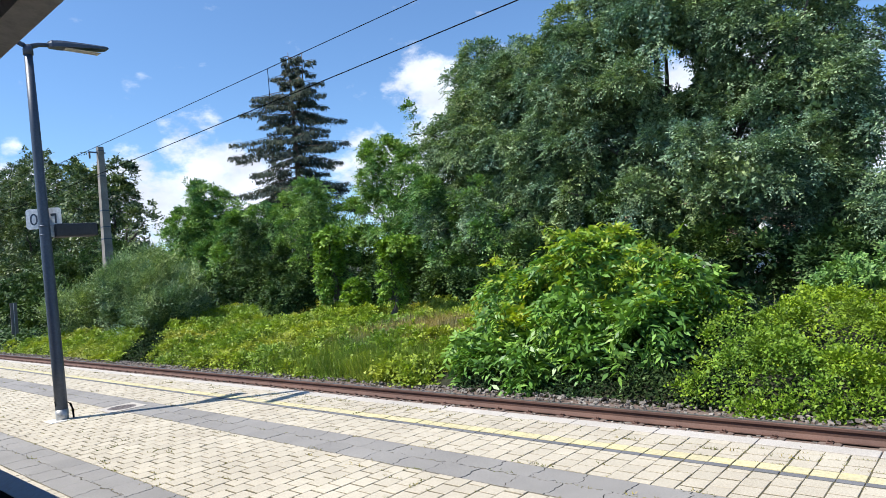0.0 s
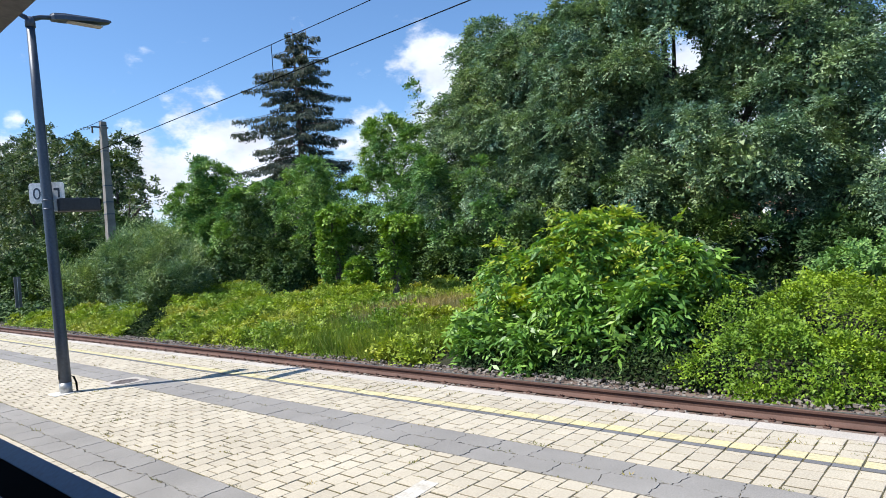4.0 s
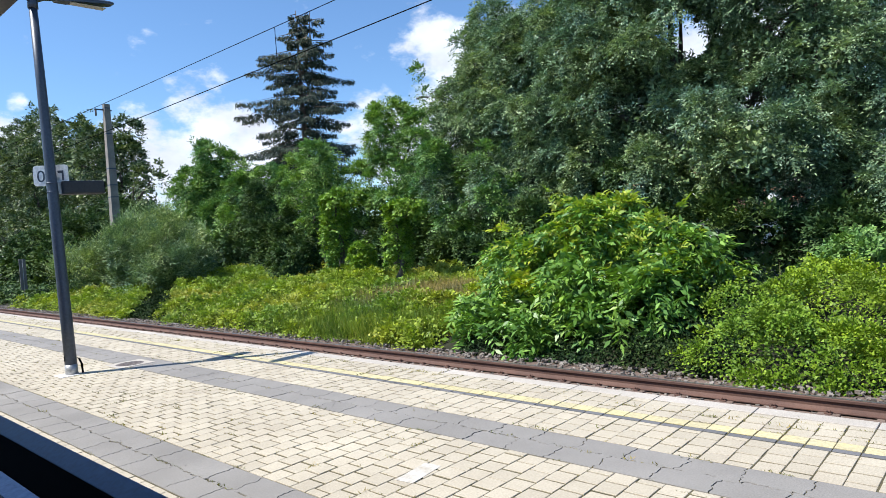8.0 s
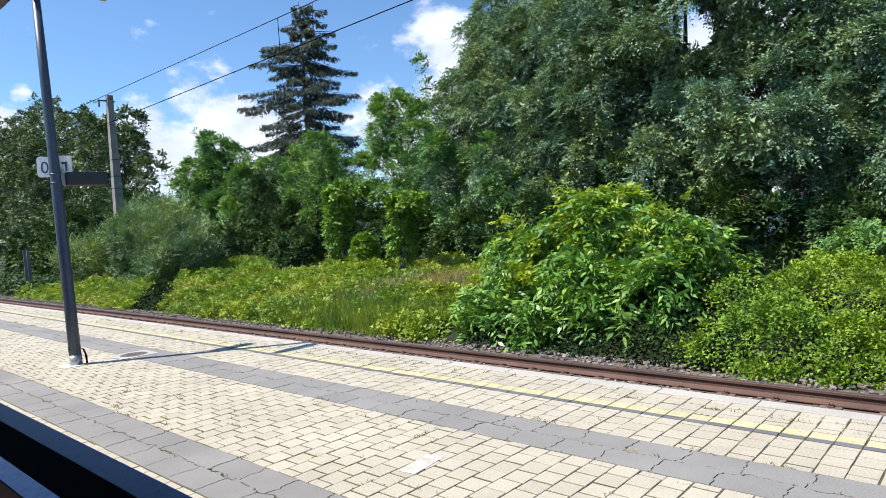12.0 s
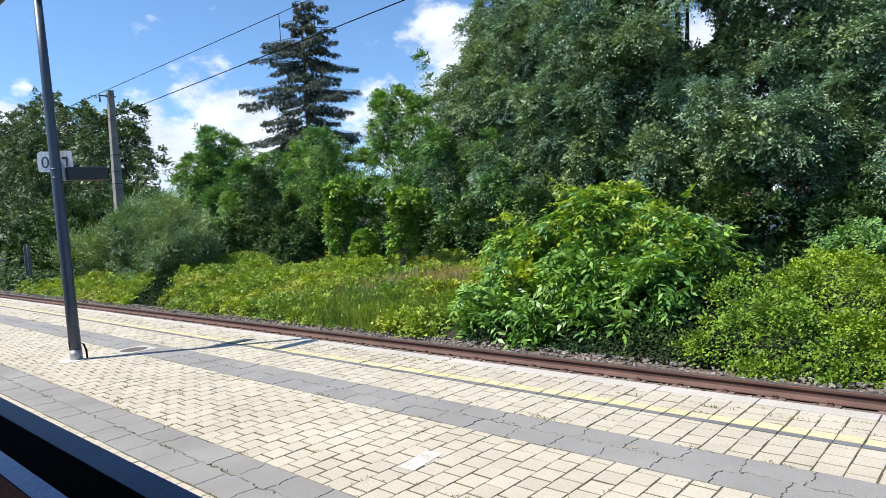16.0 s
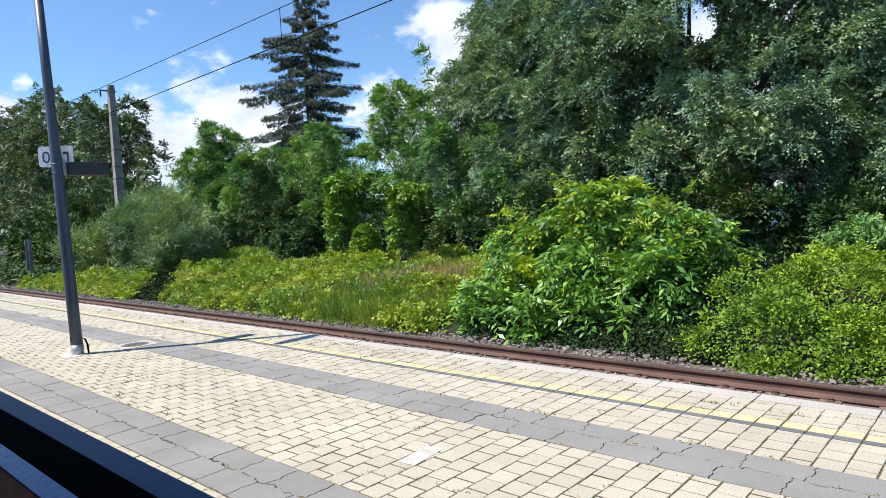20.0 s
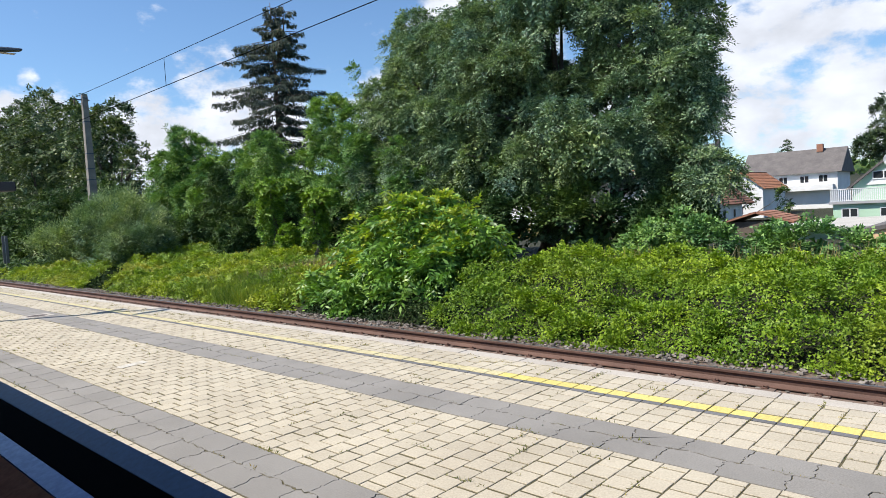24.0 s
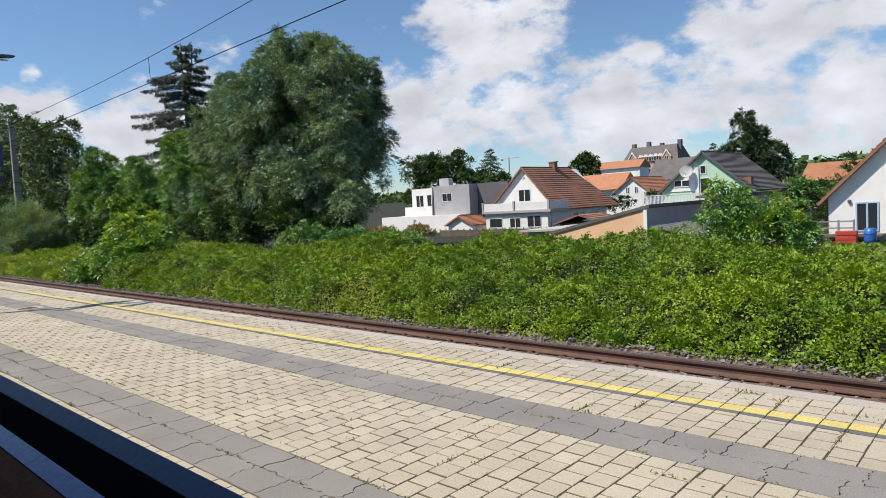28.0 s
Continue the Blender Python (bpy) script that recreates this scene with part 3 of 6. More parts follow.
def build_ground():
    xs, ys = graded(-50, 34, 0.6, -2600, 2600), graded(9.6, 24, 0.35, -600, 3000)
    X, Y = np.meshgrid(xs, ys)
    Z = ground_z(X, Y)
    n, m = X.shape
    idx = np.arange(n * m).reshape(n, m)
    f = np.stack([idx[:-1, :-1], idx[:-1, 1:], idx[1:, 1:], idx[1:, :-1]], -1).reshape(-1, 4)
    me = bpy.data.meshes.new("ground")
    me.from_pydata(np.stack([X, Y, Z], -1).reshape(-1, 3).tolist(), [], f.tolist())
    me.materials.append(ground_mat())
    me.polygons.foreach_set("use_smooth", np.ones(len(f), bool))
    return tagged(new("ground", me), "grassy ground with bare soil sloping behind the track", "ground", kind="structure")


def ground_mat():
    m, nt, bsdf = node_mat("meadow_ground")
    a = noise_tex(nt, 0.35, 6.0, 0.65, "World")
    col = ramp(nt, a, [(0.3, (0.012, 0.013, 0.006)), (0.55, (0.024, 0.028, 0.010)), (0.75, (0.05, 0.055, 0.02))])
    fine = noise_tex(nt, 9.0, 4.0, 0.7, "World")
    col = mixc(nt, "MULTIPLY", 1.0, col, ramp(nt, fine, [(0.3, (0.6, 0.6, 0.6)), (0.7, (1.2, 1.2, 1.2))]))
    nt.links.new(col, bsdf.inputs["Base Color"])
    bsdf.inputs["Roughness"].default_value = 1.0
    bump(nt, bsdf, fine, 0.6, 0.08)
    return m


build_ground()

# ---- platform ----
Y_EDGE, X_W, X_E = 6.70, -150.0, 75.0
platform = thing("platform", (0, 0, 0), "island platform paved with cream blocks and grey slab bands", "platform", kind="structure")
part("platform_body", boxm(X_W, X_E, 0.95, 6.50, -0.95, -0.0075), M_JOINT, platform, "sandy bedding under the paving")
part("platform_wall", boxm(X_W, X_E, 6.50, 6.62, -0.95, -0.03), M_CONCRETE, platform)

COL = 0.20
GAP_X, GAP_Y = 0.0105, 0.020


def paver_cells():
    """All small blocks as rows (x0, x1, y0, y1, kind)."""
    cells = []
    zones = ((1.085, 2.285, 0.20, "c"), (2.885, 4.47, 0.20, "c"), (5.06, 5.735, 0.20, "c"), (5.985, 6.49, 0.20, "c"))
    n0, n1 = int(-62 / COL), int(27 / COL)
    for y0, y1, row, kind in zones:
        for i in range(n0, n1):
            y = y0 - (row / 2 if i % 2 else 0.0)
            while y < y1 - 0.02:
                a, b = max(y, y0), min(y + row, y1)
                if b - a > 0.04:
                    cells.append((i * COL, (i + 1) * COL, a, b, kind))
                y += row
    for i in range(n0, n1):
        cells.append((i * COL, (i + 1) * COL, 5.735, 5.82, "d"))
        cells.append((i * COL, (i + 1) * COL, 5.82, 5.985, "y" if i * COL > 1.0 else "w"))
    return cells


def block_mesh(cells, rnd, name):
    """Many low blocks with a chamfered rim, in one mesh."""
    c = np.array([q[:4] for q in cells])
    n = len(c)
    z = np.clip(rnd.normal(0, 0.0014, n), -0.0025, 0.0025)
    tilt = rnd.normal(0, 0.0007, (n, 4))
    gx, gy, ch = GAP_X / 2, GAP_Y / 2, 0.003
    jx = rnd.normal(0, 0.0025, (n, 2))
    x0, x1, y0, y1 = c[:, 0] + gx + jx[:, 0], c[:, 1] - gx + jx[:, 0], c[:, 2] + gy + jx[:, 1], c[:, 3] - gy + jx[:, 1]

    def ring(d, zz):
        return np.stack([np.stack([x0 + d, y0 + d, zz[:, 0]], 1), np.stack([x1 - d, y0 + d, zz[:, 1]], 1), np.stack([x1 - d, y1 - d, zz[:, 2]], 1), np.stack([x0 + d, y1 - d, zz[:, 3]], 1)], 1)

    top = np.repeat(z[:, None], 4, 1) + tilt
    v = np.concatenate([ring(ch, top), ring(0, top - 0.003), ring(0, top * 0 - 0.04)], 1)
    base = np.arange(n)[:, None, None] * 12
    f = [[0, 1, 2, 3]] + [[4 + k, 4 + (k + 1) % 4, (k + 1) % 4, k] for k in range(4)] + [[8 + k, 8 + (k + 1) % 4, 4 + (k + 1) % 4, 4 + k] for k in range(4)]
    faces = (base + np.array(f)[None]).reshape(-1, 4)
    me = bpy.data.meshes.new(name)
    me.vertices.add(n * 12)
    me.vertices.foreach_set("co", v.reshape(-1).astype(np.float32))
    k = len(faces)
    me.loops.add(k * 4)
    me.loops.foreach_set("vertex_index", faces.reshape(-1).astype(np.int32))
    me.polygons.add(k)
    me.polygons.foreach_set("loop_start", np.arange(k, dtype=np.int32) * 4)
    me.update(calc_edges=True)
    me.shade_flat()
    return me


def slab_rows(y0, y1):
    """Grey slabs in a band: two rows, with jagged joints."""
    rnd = np.random.default_rng(int(y0 * 100))
    half = (y0 + y1) / 2
    cells = []
    for r, (a, b) in enumerate(((y0, half), (half, y1))):
        x = -62.0 + 0.1 * r
        while x < 27:
            w = 0.45
            cells.append((x, x + w, a, b))
            x += w
    return cells


def slab_mesh(cells, rnd, name, mid):
    """Slabs with wavering sides, so that the joints between them run unevenly."""
    verts, faces = [], []

    def wob(x, y, s):
        return 0.040 * noise.noise(Vector((x * 7.0, y * 7.0, s))) + 0.034 * noise.noise(Vector((x * 33.0, y * 33.0, s)))

    for x0, x1, y0, y1 in cells:
        k = 12 if x0 > -22 else 4
        pts = []
        for i in range(k):
            pts.append((x0 + (x1 - x0) * i / k, y0, "h"))
        for i in range(k):
            pts.append((x1, y0 + (y1 - y0) * i / k, "v"))
        for i in range(k):
            pts.append((x1 - (x1 - x0) * i / k, y1, "h"))
        for i in range(k):
            pts.append((x0, y1 - (y1 - y0) * i / k, "v"))
        cx, cy = (x0 + x1) / 2, (y0 + y1) / 2
        z = float(np.clip(rnd.normal(0, 0.0014), -0.0025, 0.0025))
        b = len(verts)
        n = len(pts)
        for lvl, dz, inset in ((0, 0.0, 0.0052), (1, -0.003, 0.0040), (2, -0.04, 0.0040)):
            for x, y, _ in pts:
                px, py = x + wob(x, y, 1.0), y + (wob(x, y, 5.0) if abs(y - mid) < 0.01 else 0)
                px += inset * (1 if cx > px else -1)
                py += inset * (1 if cy > py else -1)
                verts.append((px, py, z + dz))
        faces.append(tuple(range(b, b + n)))
        for lv in (0, 1):
            for i in range(n):
                j = (i + 1) % n
                faces.append((b + (lv + 1) * n + i, b + (lv + 1) * n + j, b + lv * n + j, b + lv * n + i))
    me = bpy.data.meshes.new(name)
    me.from_pydata(verts, [], faces)
    me.shade_flat()
    return me


# ---- far track ----
RAIL_Y, RAIL_Z = 9.12, -0.47


def rail_profile(y, top):
    h = [(0.0, 0.0), (0.030, -0.002), (0.036, -0.012), (0.034, -0.042), (0.010, -0.056), (0.008, -0.118), (0.030, -0.146), (0.075, -0.160), (0.075, -0.172)]
    pts = [(y + a, top + b) for a, b in h]
    return pts + [(y - a, top + b) for a, b in reversed(h[1:])]


def build_rail(y, near):
    t = thing("rail", (0, 0, 0), "rust-brown steel rail with a worn bright running surface", "rail", "rails of the far track")
    part("web", extrude_profile(rail_profile(y, RAIL_Z), -150, 75), M_RUST, t)
    part("running_surface", boxm(-150, 75, y - 0.026, y + 0.026, RAIL_Z + 0.0005, RAIL_Z + 0.003), M_RAILTOP, t, "bright worn running surface")
    return t


build_rail(RAIL_Y, False)
build_rail(RAIL_Y - 1.507, True)


def build_sleepers():
    me = mesh_of("sleeper", boxm(-0.13, 0.13, -1.3, 1.3, -0.2, 0.0, 0.02))
    me.materials.append(M_SLEEPER)
    bm = bmesh.new()
    box(bm, -0.04, 0.04, -0.045, 0.035, 0.0, 0.016, 0.004)
    tube(bm, [(-0.02, 0.0, 0.014), (-0.02, 0.0, 0.045)], 0.010, 6)
    tube(bm, [(0.02, -0.01, 0.014), (0.02, -0.01, 0.050)], 0.010, 6)
    tube(bm, [(-0.035, 0.03, 0.017), (0.0, -0.02, 0.028), (0.035, 0.03, 0.017)], 0.007, 6)
    clip = mesh_of("rail_clip", bm)
    clip.materials.append(M_RUST)
    track = thing("sleeper_row", (0, 0, 0), "concrete sleepers under the far track", "sleepers")
    for i in range(-70, 60):
        x = i * 0.63
        s = part("sleeper", me, None, track)
        s.location = (x, RAIL_Y - 0.75, RAIL_Z - 0.176)
        for y, r in ((RAIL_Y - 0.105, 0), (RAIL_Y + 0.105, 180)):
            c = part("rail_clip", clip, None, s)
            c.location, c.rotation_euler = (0, y - (RAIL_Y - 0.75), 0.0), (0, 0, radians(r))


build_sleepers()


def scatter_stones(name, n, x0, x1, y0, y1, size, zf, seed):
    """Broken stones, each an uneven eight-cornered lump."""
    rnd = np.random.default_rng(seed)
    cube = np.array([[-1, -1, -1], [1, -1, -1], [1, 1, -1], [-1, 1, -1], [-1, -1, 1], [1, -1, 1], [1, 1, 1], [-1, 1, 1]], float)
    p = np.stack([rnd.uniform(x0, x1, n), rnd.uniform(y0, y1, n), np.zeros(n)], 1)
    p[:, 2] = zf(p[:, 0], p[:, 1])
    s = size * rnd.uniform(0.5, 1.25, (n, 1, 1)) * np.array([1.0, 0.8, 0.6])
    v = cube[None] * rnd.uniform(0.45, 1.0, (n, 8, 1)) * s
    a = rnd.uniform(0, 6.28, n)
    ca, sa = np.cos(a)[:, None], np.sin(a)[:, None]
    b = rnd.normal(0, 0.5, n)[:, None]
    y2, z2 = v[..., 1] * np.cos(b) - v[..., 2] * np.sin(b), v[..., 1] * np.sin(b) + v[..., 2] * np.cos(b)
    v = np.stack([v[..., 0] * ca - y2 * sa, v[..., 0] * sa + y2 * ca, z2], -1) + p[:, None]
    f = np.array([[0, 3, 2, 1], [4, 5, 6, 7], [0, 1, 5, 4], [1, 2, 6, 5], [2, 3, 7, 6], [3, 0, 4, 7]])
    faces = (np.arange(n)[:, None, None] * 8 + f[None]).reshape(-1, 4)
    me = bpy.data.meshes.new(name)
    me.vertices.add(n * 8)
    me.vertices.foreach_set("co", v.reshape(-1).astype(np.float32))
    me.loops.add(len(faces) * 4)
    me.loops.foreach_set("vertex_index", faces.reshape(-1).astype(np.int32))
    me.polygons.add(len(faces))
    me.polygons.foreach_set("loop_start", np.arange(len(faces), dtype=np.int32) * 4)
    me.update(calc_edges=True)
    me.shade_flat()
    me.materials.append(M_BALLAST)
    return new(name, me)


bed = tagged(part("track_bed", extrude_profile([(6.65, -0.95), (10.55, -0.95), (10.45, -0.72), (9.9, -0.66), (6.65, -0.68)], -150, 75), M_SLEEPER), "stony bed of the far track", "track bed", kind="structure")
stones = scatter_stones("ballast", 9000, -56, 25, 9.2, 10.6, 0.036, lambda x, y: -0.66 + np.clip((y - 9.3) * 0.05, -0.01, 0.05) - np.clip(y - 10.1, 0, 1) * 0.15, 11)
more = scatter_stones("ballast", 7000, -22, 27, 6.72, 9.05, 0.036, lambda x, y: -0.665 + 0 * x, 12)
tagged(more, "loose grey ballast stones between the rails", "ballast", kind="stuff")
tagged(stones, "loose grey ballast stones beside the rail", "ballast", kind="stuff")

# ---- lamp posts ----
POLE_Y = 3.66


def lettering(name, text, size, at, rot, material, parent):
    """Letters of the built-in font as a thin solid mesh."""
    cu = bpy.data.curves.new(name, "FONT")
    cu.body, cu.size, cu.extrude, cu.align_x, cu.align_y = text, size, 0.001, "CENTER", "CENTER"
    tmp = bpy.data.objects.new(name, cu)
    me = bpy.data.meshes.new_from_object(tmp)
    bpy.data.objects.remove(tmp)
    me.materials.clear()
    ob = part(name, me, material, parent)
    ob.location, ob.rotation_euler = at, [radians(a) for a in rot]
    return ob


def lamp_post(x, label, dz=0.0):
    t = thing("lamp_post", (x, POLE_Y, 0), label, "lamp post", "lamp posts on the platform")
    part("sleeve", tube(bmesh.new(), [(0, 0, -0.02), (0, 0, 0.17)], [0.094, 0.092], 24), M_STEEL, t, "galvanised sleeve at the foot")
    part("pole", tube(bmesh.new(), [(0, 0, 0.165), (0, 0, 0.9), (0, 0, 2.6), (0, 0, 4.6), (0, 0, 5.92)], [0.091, 0.089, 0.083, 0.071, 0.060], 24), M_POLE, t)
    cap = tube(bmesh.new(), [(0, 0, 5.90), (0, 0, 5.99), (0, 0, 6.06)], [0.075, 0.075, 0.05], 16)
    part("collar", cap, M_POLE, t)
    lock = bmesh.new()
    tube(lock, [(0.007, -0.082, 0.30), (0.007, -0.098, 0.30)], 0.012, 10)
    box(lock, -0.003, 0.019, -0.096, -0.082, 0.23, 0.285, 0.003)
    part("lock", lock, M_BLACK, t, "small black lock")
    for s in (1, -1):
        arm = tube(bmesh.new(), [(0, 0.0, 5.97), (0, s * 0.06, 6.05), (0, s * 0.16, 6.09), (0, s * 0.36, 6.12)], [0.045, 0.043, 0.036, 0.034], 12)
        a = part("arm", arm, M_POLE, t)
        head = bmesh.new()
        rings = []
        for d, w, zt, zb in ((0.30, 0.035, 6.165, 6.085), (0.34, 0.075, 6.185, 6.075), (0.50, 0.115, 6.20, 6.09), (0.90, 0.12, 6.215, 6.135), (1.18, 0.10, 6.225, 6.17), (1.24, 0.075, 6.222, 6.185)):
            rings.append([head.verts.new((u * w, s * d, z)) for u, z in ((-1, zb), (1, zb), (1, zb + (zt - zb) * 0.6), (0.7, zt), (-0.7, zt), (-1, zb + (zt - zb) * 0.6))])
        for p, q in zip(rings, rings[1:]):
            for j in range(6):
                head.faces.new((p[j], p[(j + 1) % 6], q[(j + 1) % 6], q[j]))
        head.faces.new(rings[0])
        head.faces.new(rings[-1])
        bmesh.ops.recalc_face_normals(head, faces=head.faces)
        part("lamp_head", head, M_POLE, a, "flat dark luminaire")
        part("diffuser", boxm(-0.08, 0.08, min(s * 0.55, s * 1.1), max(s * 0.55, s * 1.1), 6.088, 6.094), M_SHEET, a, "pale lamp glass")
    # loudspeaker box on a bracket, pointing to the far track
    part("bracket", boxm(-0.02, 0.02, 0.06, 0.16, 3.03 + dz, 3.23 + dz, 0.005), M_STEEL, t)
    b = part("speaker_box", boxm(-0.11, 0.11, 0.13, 0.77, 3.02 + dz, 3.24 + dz, 0.03), M_SPEAKER, t, "long dark loudspeaker box")
    part("speaker_end", boxm(-0.09, 0.09, 0.765, 0.78, 3.04 + dz, 3.22 + dz, 0.01), M_BLACK, b)
    for z in (3.07 + dz, 3.21 + dz):
        part("strap", tube(bmesh.new(), [(0, 0, z - 0.012), (0, 0, z + 0.012)], [0.084, 0.084], 20), M_POLE, t)
    rx = 0.03 if dz < 0 else -0.08
    rod = tube(bmesh.new(), [(rx, 0.155, 0.0), (rx, 0.15, 0.14), (rx, 0.12, 0.24), (rx * 0.8, 0.075, 0.27)], 0.016, 8)
    part("earthing_rod", rod, M_BLACK, t)
    return t


pole_1 = lamp_post(-11.65, "dark steel lamp post with two flat luminaires and a white plate", -0.09)
pole_2 = lamp_post(6.77, "dark steel lamp post carrying blue platform number signs", 0.04)
pole_1.location.y += 0.05
pole_1.rotation_euler.x = radians(1.1)
for p in (pole_1, pole_2):
    pad = thing("footing", (p.location.x, POLE_Y - 0.02, 0), "pale mortar square round the lamp post foot", "footing")
    w = 0.26 if p is pole_2 else 0.17
    part("mortar", boxm(-w, w, 0.02 - w, w - 0.04, -0.02, 0.008, 0.006), M_WHITE_CONC, pad)

# white round-cornered plate behind the first post
plate = thing("stop_plate", (-11.78, POLE_Y + 0.03, 3.26), "white rounded plate with dark characters on the lamp post", "sign")
bm = boxm(-0.008, 0.008, -0.27, 0.27, -0.165, 0.165)
bmesh.ops.bevel(bm, geom=[e for e in bm.edges if abs(e.verts[0].co.x - e.verts[1].co.x) > 0.01], offset=0.05, segments=5, affect="EDGES", profile=0.5)
part("panel", bm, M_SIGNWHITE, plate)
part("clamp", boxm(0.008, 0.06, -0.03, 0.03, -0.1, 0.1, 0.004), M_STEEL, plate)
lettering("character", "0", 0.27, (0.0095, -0.15, -0.02), (90, 0, 90), M_POLE, plate)
part("mark", boxm(0.009, 0.011, 0.11, 0.20, 0.03, 0.07), M_POLE, plate)
part("mark", boxm(0.009, 0.011, 0.17, 0.20, -0.09, 0.03), M_POLE, plate)
plate.rotation_euler = (0, 0, radians(-42))


def number_sign(y, text):
    t = thing("platform_sign", (6.70, y, 3.805), "square blue platform sign with the white number " + text, "sign", "platform number signs")
    part("panel", boxm(-0.02, 0.02, -0.305, 0.305, -0.305, 0.305, 0.006), M_BLUE, t)
    for side, turn in ((1, 90), (-1, -90)):
        if text == "1":
            # stem with a short flag
            pts = [(-0.015, -0.175), (0.058, -0.175), (0.058, 0.175), (-0.005, 0.175), (-0.095, 0.095), (-0.095, 0.025), (-0.015, 0.085)]
            pts = [(u * side, v) for u, v in pts]
            part("number", prism(pts if side > 0 else pts[::-1], "x", *sorted((side * 0.0195, side * 0.0225))), M_SIGNWHITE, t)
        else:
            lettering("number", text, 0.50, (side * 0.0215, 0.0, -0.015), (90, 0, turn), M_SIGNWHITE, t)
    d = 1 if y < POLE_Y else -1
    for z in (-0.14, 0.23):
        part("rail", boxm(-0.055, -0.02, -0.3 if d < 0 else -0.28, 0.28 if d < 0 else 0.3, z - 0.02, z + 0.02, 0.003), M_STEEL, t)
        a, b = sorted((d * 0.28, POLE_Y - y - d * 0.075))
        part("bracket", boxm(-0.05, -0.025, a, b, z - 0.022, z + 0.022, 0.003), M_STEEL, t)
        part("clamp_ring", tube(bmesh.new(), [(0.07, POLE_Y - y, z - 0.014), (0.07, POLE_Y - y, z + 0.014)], 0.092, 20), M_STEEL, t)
    return t


number_sign(3.08, "2")
number_sign(4.165, "1")

# orange tape knotted round the second post
tape = thing("barrier_tape", (6.77, POLE_Y, 1.05), "orange barrier tape knotted round the lamp post with a grey wire", "tape")
for z in (-0.012, 0.004, 0.02):
    part("wire_loop", tube(bmesh.new(), [(0, 0, z - 0.005), (0, 0, z + 0.005)], 0.0925, 20), M_STEEL if z > 0 else M_BLACK, tape, "thin tie wire")
part("knot", boxm(0.045, 0.085, -0.085, -0.05, -0.03, 0.025, 0.01), M_BLACK, tape, "dark knotted wire end")


def ribbon(path, width):
    """A flat strip from points (sideways, up), hanging beside the post."""
    bm = bmesh.new()
    a = [bm.verts.new((0.79 * (u - width), 0.61 * (u - width), z)) for u, z in path]
    b = [bm.verts.new((0.79 * (u + width), 0.61 * (u + width), z)) for u, z in path]
    for i in range(len(path) - 1):
        bm.faces.new((a[i], a[i + 1], b[i + 1], b[i]))
    bmesh.ops.solidify(bm, geom=bm.faces[:], thickness=0.002)
    return bm


part("upright_end", ribbon([(-0.118, -0.02), (-0.122, 0.06), (-0.124, 0.15)], 0.010), M_ORANGE, tape)
part("tie", ribbon([(-0.085, 0.005), (-0.10, 0.0), (-0.116, -0.03)], 0.012), M_ORANGE, tape)
part("tail", ribbon([(-0.118, -0.02), (-0.128, -0.09), (-0.124, -0.16), (-0.118, -0.26), (-0.13, -0.30)], 0.009), M_ORANGE, tape)
part("tail", ribbon([(-0.122, -0.03), (-0.142, -0.12), (-0.166, -0.18), (-0.172, -0.24), (-0.158, -0.27)], 0.008), M_ORANGE, tape)


def manhole(x, y, lid_mat, label):
    t = thing("manhole_cover", (x, y, 0), label, "manhole cover", "manhole covers")
    bm = bmesh.new()
    n = 32
    sq = [(-0.30, -0.30), (0.30, -0.30), (0.30, 0.30), (-0.30, 0.30)]
    ring, outer = [], []
    for i in range(n):
        a = 2 * math.pi * i / n + math.pi / 4
        ring.append(bm.verts.new((0.225 * math.cos(a), 0.225 * math.sin(a), 0.007)))
        k = 0.30 / max(abs(math.cos(a)), abs(math.sin(a)))
        outer.append(bm.verts.new((k * math.cos(a), k * math.sin(a), 0.007)))
    for i in range(n):
        bm.faces.new((outer[i], outer[(i + 1) % n], ring[(i + 1) % n], ring[i]))
    r = bmesh.ops.extrude_face_region(bm, geom=bm.faces[:])
    bmesh.ops.translate(bm, verts=[v for v in r["geom"] if isinstance(v, bmesh.types.BMVert)], vec=(0, 0, -0.03))
    bmesh.ops.recalc_face_normals(bm, faces=bm.faces)
    part("frame", bm, M_EDGE, t, "pale concrete frame")
    lid = tube(bmesh.new(), [(0, 0, -0.02), (0, 0, 0.005)], 0.222, 32)
    for i in range(-4, 5):
        for j in range(-4, 5):
            if i * i + j * j < 17:
                box(lid, i * 0.045 - 0.013, i * 0.045 + 0.013, j * 0.045 - 0.013, j * 0.045 + 0.013, 0.005, 0.009)
    part("lid", lid, lid_mat, t, "studded iron lid")
    return t


manhole(6.84, 4.64, M_MANHOLE, "round rusty iron manhole cover in a pale square frame")
manhole(-11.57, 4.60, M_IRON, "round grey iron manhole cover in a pale square frame")

